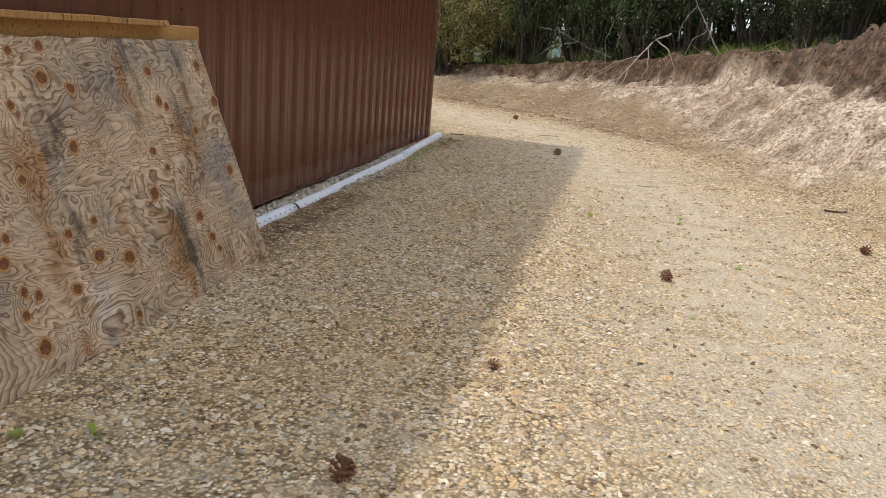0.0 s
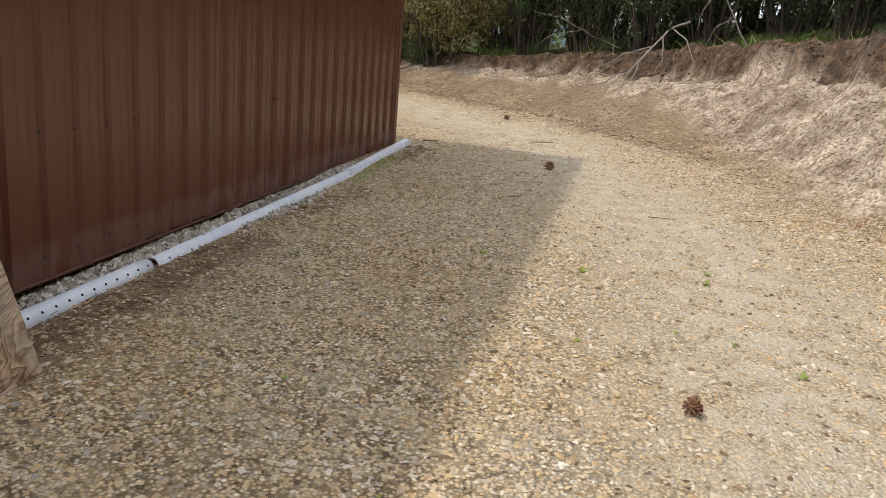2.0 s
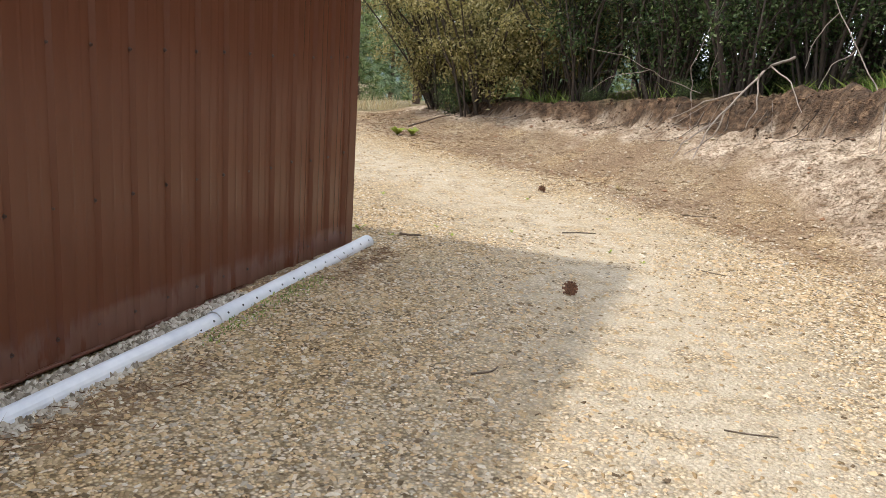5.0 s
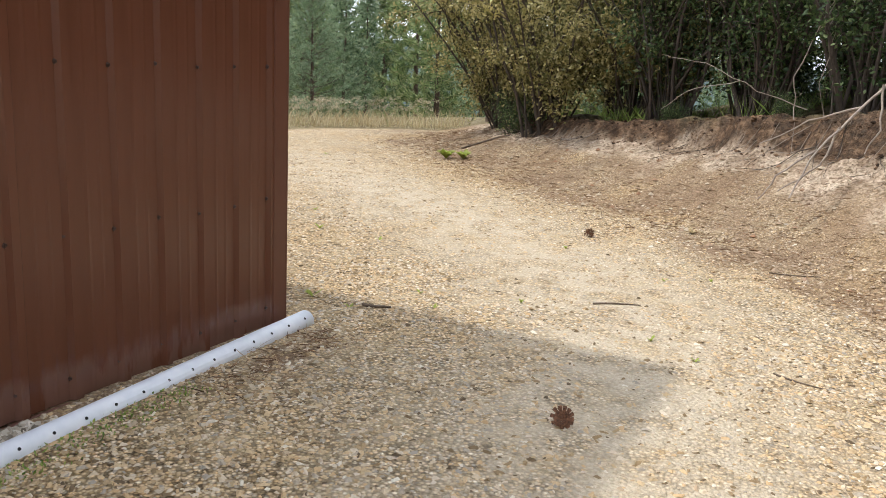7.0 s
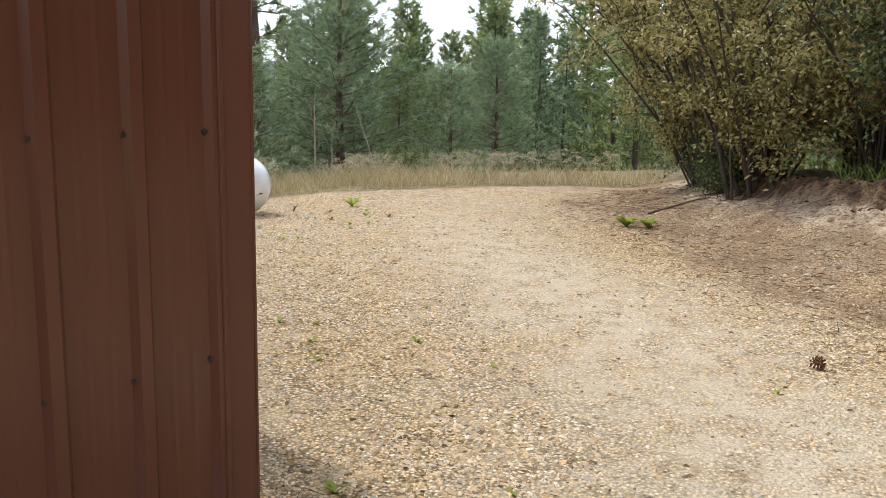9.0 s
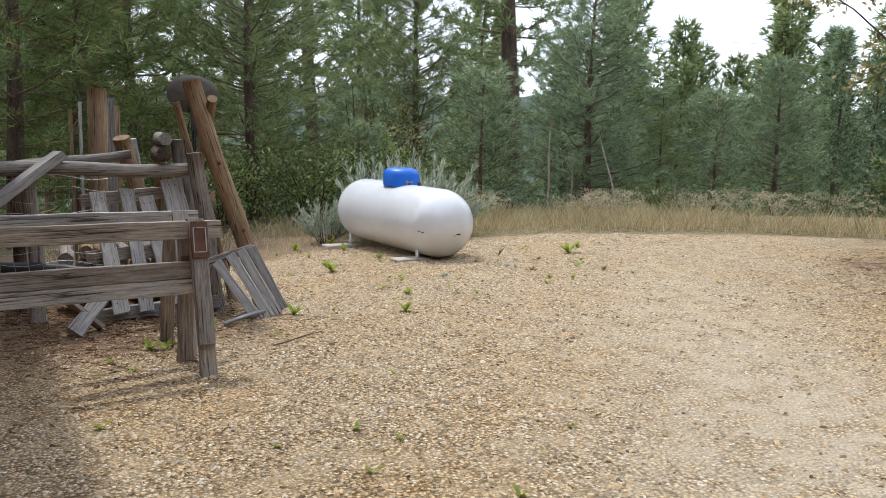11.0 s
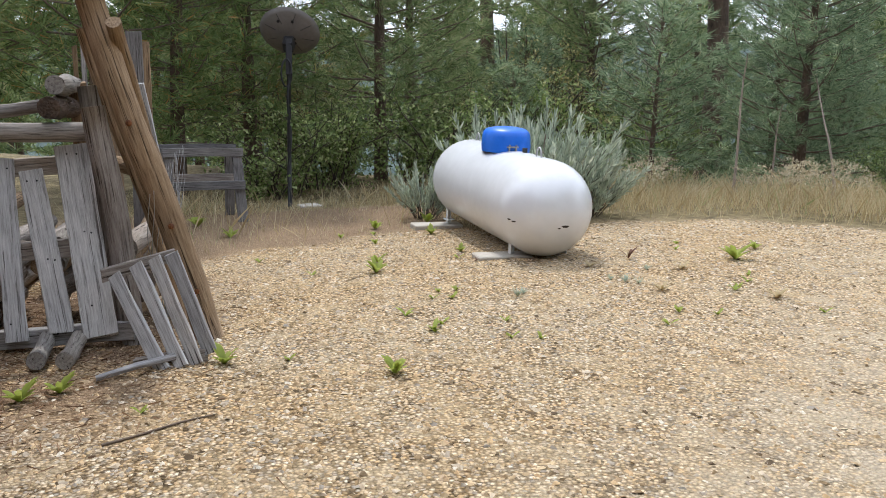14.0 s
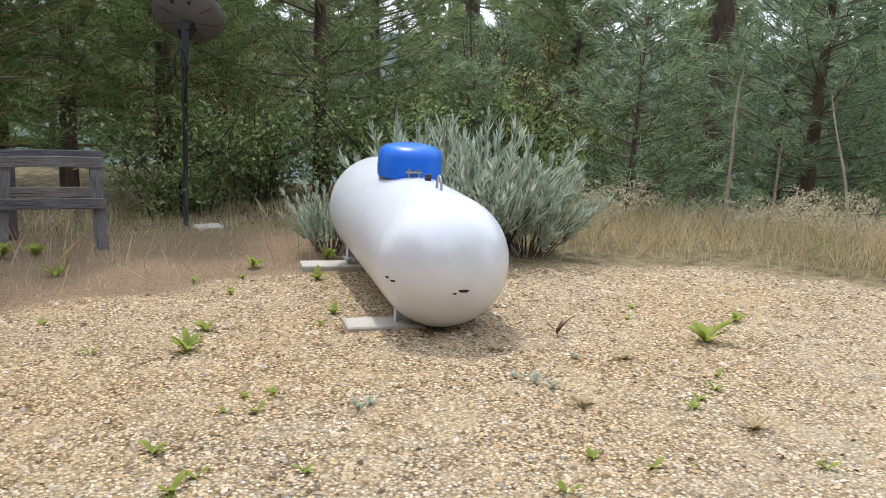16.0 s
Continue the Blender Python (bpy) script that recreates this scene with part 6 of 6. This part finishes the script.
build_sawhorse(-3.50, 0.27, -0.12, "grey-brown plank sawhorse with rust-painted brackets", M_BROWNWOOD, ((0.0, 0.825, 0.10, M_BROWNWOOD), (-0.14, 0.60, 0.095, M_BROWNWOOD), (-0.14, 0.505, 0.085, M_GREYWOOD)), True)
build_sawhorse(-3.92, 0.20, -0.30, "grey weathered plank sawhorse standing behind another", M_GREYWOOD, ((-0.04, 0.845, 0.09, M_GREYWOOD),), False)


# ---- wood pile with pallets and poles ----
def nails(parent, m, spots):
    for x, z in spots:
        bm = bmesh.new()
        bmesh.ops.create_cone(bm, segments=6, radius1=0.005, radius2=0.005, depth=0.003, cap_ends=True, matrix=pose(x, 0.0115, z, 90, 0, 0))
        part("nail", bm, M_HOLE, parent)


def build_pallet():
    t = thing("pallet", "weathered grey wooden pallet leaning on the wood pile", "pallet", group="pallets")
    for a, b, w in (((-5.20, 0.95, 0.91), (-4.90, 1.06, 0.07), 0.11), ((-5.20, 1.15, 0.93), (-4.90, 1.23, 0.08), 0.10), ((-5.18, 1.28, 0.87), (-4.92, 1.43, 0.11), 0.115), ((-5.22, 1.465, 1.00), (-4.90, 1.61, 0.09), 0.16)):
        s = board(t, "slat", a, b, w * 0.98, 0.02, M_PALEWOOD, 84)
        nails(s, None, [(-0.025, 0.05), (0.02, 0.055), (0.0, 0.45), (0.03, 0.46), (-0.02, 0.82)])
    board(t, "stringer", (-5.10, 0.86, 0.45), (-5.10, 1.56, 0.50), 0.05, 0.09, M_BROWNWOOD)
    board(t, "stringer", (-4.97, 0.90, 0.05), (-4.96, 1.76, 0.10), 0.05, 0.09, M_GREYWOOD)
    board(t, "stringer", (-5.26, 0.84, 0.84), (-5.27, 1.54, 0.90), 0.05, 0.09, M_BROWNWOOD)
    t2 = thing("pallet", "small weathered pallet section tilted against the pole", "pallet", group="pallets")
    for a, b in (((-4.80, 1.70, 0.42), (-4.52, 1.93, 0.03)), ((-4.80, 1.80, 0.48), (-4.53, 2.01, 0.04)), ((-4.81, 1.88, 0.50), (-4.55, 2.08, 0.05)), ((-4.82, 1.96, 0.52), (-4.60, 2.14, 0.08))):
        board(t2, "slat", a, b, 0.066, 0.02, M_PALEWOOD if a[1] < 1.85 else M_GREYWOOD, 60)
    board(t2, "stringer", (-4.84, 1.64, 0.41), (-4.86, 1.98, 0.50), 0.035, 0.06, M_BROWNWOOD)
    board(t2, "stringer", (-4.60, 1.80, 0.04), (-4.62, 2.12, 0.07), 0.035, 0.06, M_BROWNWOOD)


build_pallet()


def lone_log(name, label, cat, a, b, r0, r1, mat, group=""):
    t = thing(name, label, cat, group=group)
    log(t, "log", a, b, r0, r1, mat)
    return t


def lone_board(label, a, b, w, h, mat, roll=0.0):
    t = thing("board", label, "board", group="pile boards")
    board(t, "plank", a, b, w, h, mat, roll)


p = lone_log("pole", "long peeled tan pole leaning on the wood pile", "pole", (-5.03, 2.13, 0.0), (-5.10, 1.60, 1.72), 0.072, 0.064, M_POLE, "leaning poles")
for z, a in ((0.62, 0.3), (1.127, -0.2), (0.28, 0.5)):
    bm = bmesh.new()
    bmesh.ops.create_uvsphere(bm, u_segments=8, v_segments=5, radius=0.016, matrix=pose(-5.045 + 0.066 * math.cos(a), 2.13 - 0.53 * z / 1.72 + 0.066 * math.sin(a) * 0.6, z))
    part("knot", bm, M_KNOT, p)
lone_log("pole", "thin brown split pole leaning behind the tan pole", "pole", (-5.38, 1.98, 0.0), (-5.307, 1.535, 1.57), 0.032, 0.028, M_POLE, "leaning poles")
lone_log("pole", "long thin tan pole leaning over the rear of the pile", "pole", (-7.00, 1.86, -0.06), (-4.98, 1.72, 1.60), 0.040, 0.036, M_POLE, "leaning poles")
lone_log("pole", "short round-topped tan pole leaning at the pile's rear", "pole", (-7.80, 1.81, -0.12), (-7.42, 1.425, 1.267), 0.085, 0.080, M_POLE, "leaning poles")
lone_log("post", "upright tan fence post with a flat top", "post", (-7.92, 1.26, -0.2), (-7.92, 1.26, 1.74), 0.098, 0.095, M_POLE, "posts")
lone_board("grey upright board beside the fence post", (-7.88, 1.09, -0.15), (-7.88, 1.10, 1.60), 0.06, 0.03, M_GREYWOOD)
lone_board("tan upright board beside the fence post", (-7.98, 1.03, -0.15), (-7.98, 1.02, 1.52), 0.05, 0.03, M_POLE)
lone_board("grey upright weathered plank behind the pile", (-8.40, 1.42, -0.2), (-8.40, 1.42, 1.66), 0.05, 0.13, M_OLDGREY)
lone_board("thin tan plank behind the pile", (-8.44, 1.51, -0.2), (-8.44, 1.51, 1.58), 0.04, 0.06, M_POLE)
lone_board("pale split plank leaning in the pile", (-7.72, 1.74, -0.08), (-7.56, 1.52, 1.25), 0.12, 0.03, M_PALEWOOD, 80)
lone_log("log", "grey weathered round log lying across the pile", "log", (-5.16, 0.20, 1.08), (-5.12, 1.60, 1.07), 0.050, 0.048, M_GREYROUND, "pile logs")
lone_log("log", "long grey log crossing behind the pile", "log", (-5.68, 0.10, 1.02), (-5.62, 1.25, 1.17), 0.040, 0.036, M_GREYROUND, "pile logs")
lone_log("log", "brown-topped grey log standing on end", "log", (-5.02, 1.76, 0.0), (-5.06, 1.615, 1.20), 0.062, 0.058, M_BROWNWOOD, "pile logs")
lone_log("log", "grey round post standing behind the pallet", "log", (-5.30, 1.66, 0.0), (-5.34, 1.56, 1.29), 0.065, 0.060, M_GREYROUND, "pile logs")
lone_log("log", "sawn log end jutting from the pile", "log", (-5.66, 1.42, 0.0), (-5.52, 1.46, 1.30), 0.045, 0.045, M_POLE, "pile logs")
lone_log("log", "short tan log jutting from the pile", "log", (-5.62, 1.50, 0.88), (-5.33, 1.80, 0.86), 0.042, 0.042, M_POLE, "pile logs")
# dark end added where the pile has a dark round hole
lone_log("log", "dark log end standing for a hole above the crossing log", "log", (-5.50, 1.42, 1.175), (-5.08, 1.40, 1.185), 0.055, 0.055, M_BARK, "pile logs")
lone_log("log", "pale sawn log end on top of the pile", "log", (-5.55, 1.44, 1.285), (-5.14, 1.425, 1.29), 0.048, 0.048, M_GREYROUND, "pile logs")
lone_board("thick grey plank propped at the pile's end", (-4.95, 0.30, 0.86), (-5.10, 0.72, 1.18), 0.13, 0.06, M_GREYWOOD)
lone_log("log", "black charred pipe lying low in the pile", "log", (-5.20, 0.05, 0.42), (-5.16, 0.86, 0.34), 0.045, 0.045, M_BLACK, "pile logs")
# props that carry the crossing logs
lone_log("post", "short grey post propping the crossing log", "post", (-5.22, 0.55, -0.02), (-5.17, 0.52, 1.04), 0.055, 0.05, M_GREYROUND, "posts")
lone_log("post", "dark post propping the rear log", "post", (-5.72, 0.45, -0.02), (-5.66, 0.45, 1.02), 0.05, 0.045, M_BARK, "posts")
# stacked firewood behind the pallets
rw = random.Random(91)
for k in range(26):
    y, zz = rw.uniform(0.75, 1.95), 0.07 + 0.125 * (k // 7)
    x = -5.30 - rw.uniform(0, 0.15)
    lone_log("firewood", "split firewood log stacked behind the pallets", "firewood", (x, y, zz), (x - 0.42, y + rw.uniform(-0.12, 0.12), zz + rw.uniform(-0.03, 0.03)), rw.uniform(0.045, 0.065), 0.05, rw.choice((M_GREYROUND, M_POLE, M_BROWNWOOD, M_BARK)), "firewood")
# rear of the heap
for k in range(16):
    y, zz = 0.55 + 0.27 * (k % 5) + rw.uniform(-0.05, 0.05), 0.0 + 0.13 * (k // 5)
    x = -6.1 - rw.uniform(0, 0.35)
    lone_log("firewood", "long weathered log stacked at the pile's rear", "firewood", (x, y, zz), (x - rw.uniform(0.9, 1.3), y + rw.uniform(-0.1, 0.1), zz - 0.03), rw.uniform(0.055, 0.07), 0.055, rw.choice((M_GREYROUND, M_POLE, M_BROWNWOOD)), "firewood")
lone_board("pale weathered block standing at the pile's side", (-6.50, 1.90, -0.04), (-6.46, 1.86, 0.30), 0.24, 0.09, M_PALEWOOD, 20)
# loose timber on the ground in front
lone_board("grey split board lying on the ground", (-4.58, 0.72, 0.03), (-4.86, 0.98, 0.28), 0.10, 0.05, M_GREYWOOD, 40)
lone_board("brown split board leaning low by the pile", (-4.70, 0.90, 0.03), (-4.72, 0.62, 0.30), 0.09, 0.03, M_BROWNWOOD, 30)
for a, b in (((-4.60, 1.38, 0.07), (-4.98, 1.35, 0.08)), ((-4.62, 1.50, 0.06), (-5.0, 1.50, 0.08))):
    lone_log("firewood", "pale barked firewood log end beneath the pallet", "firewood", a, b, 0.042, 0.036, M_GREYROUND, "firewood")
lone_board("thin broken lath lying before the small pallet", (-4.42, 1.66, 0.05), (-4.55, 1.98, 0.09), 0.03, 0.02, M_GREYWOOD, 20)


def side_wire():
    """Wire netting along the side of the heap."""
    t = thing("wire_fencing", "sagging wire netting stretched along the wood pile", "wire fencing")
    for s in (1, -1):
        for k in range(16):
            bm = bmesh.new()
            x0 = -5.25 - 0.11 * k
            pts = [(x0 - s * 0.06 * q, 1.86 + 0.02 * math.sin(k + q), 0.0 + 0.115 * q) for q in range(8)]
            tube(bm, pts, [0.0022] * 8, 3, False)
            part("wire", bm, M_STEEL, t)


side_wire()


def wire_mesh():
    t = thing("wire_fencing", "loose roll of thin wire fencing in the wood pile", "wire fencing")
    for k in range(9):
        z = 0.35 + 0.085 * k
        bm = bmesh.new()
        pts = [(-5.0 - 0.06 * math.sin(3 * q / 8 + k), 0.15 + 0.85 * q / 8, z + 0.02 * math.sin(q * 1.3 + k)) for q in range(9)]
        tube(bm, pts, [0.0022] * 9, 3, False)
        part("wire", bm, M_STEEL, t)
    for k in range(11):
        y = 0.15 + 0.085 * k
        bm = bmesh.new()
        pts = [(-5.0 - 0.06 * math.sin(3 * (y - 0.15) / 0.85 + q * 1.1), y + 0.015 * math.sin(q), 0.0 + 1.03 * q / 8) for q in range(9)]
        tube(bm, pts, [0.0022] * 9, 3, False)
        part("wire", bm, M_STEEL, t)


wire_mesh()


# ---- tall dry stalks, overhead line ----
def stalk(x, y, h, lean, label):
    t = thing("dead_stalk", label, "dead stalk", group="dead stalks")
    bm = bmesh.new()
    z = gz(x, y)
    pts = [(x + lean * (k / 6) ** 1.4, y + 0.02 * math.sin(k), z - 0.05 + h * k / 6) for k in range(7)]
    tube(bm, pts, [0.016 * (1 - 0.75 * k / 6) + 0.003 for k in range(7)], 5, True, 0.6)
    part("stalk_stem", bm, M_DEADWOOD, t)


stalk(-9.3, 7.85, 1.75, 0.05, "tall dry mullein stalk above the grass")
stalk(-9.0, 9.0, 1.45, -0.55, "leaning dry stalk above the grass")
stalk(-8.7, 9.9, 0.75, 0.05, "short dry stalk in the grass")
stalk(-8.9, 5.35, 0.9, 0.05, "thin dry stalk beside the sagebrush")
stalk(-10.1, 8.9, 1.2, 0.1, "thin dry stalk at the edge of the pines")

line = thing("overhead_cable", "thin dark overhead cable strung between the trees", "cable")
bm = bmesh.new()
pts = [(-24 + 19 * k / 16, 12 + 14 * k / 16, 5.6 - 1.6 * k / 16 - 0.9 * math.sin(math.pi * k / 16)) for k in range(17)]
tube(bm, pts, [0.006] * 17, 4)
part("cable", bm, M_BLACK, line)

# moss by the pipe
mo = np.random.default_rng(95)
c = np.column_stack([mo.normal(0.30, 0.05, 2500), mo.uniform(-5.2, -0.9, 2500)])
c = c[vnoise(c[:, 0], c[:, 1], 1.6, 96) > 0.25]
c3 = np.column_stack([c, ground_z(c[:, 0], c[:, 1])])
v, f = leaves(c3, mo.normal(size=c3.shape) + np.array([0, 0, 1.0]), 0.018, 0.008, mo)
tagged(part_data("moss", v.tolist(), f.tolist(), M_GREENGRASS), "dark green moss and debris along the drain pipe", "moss", kind="stuff")
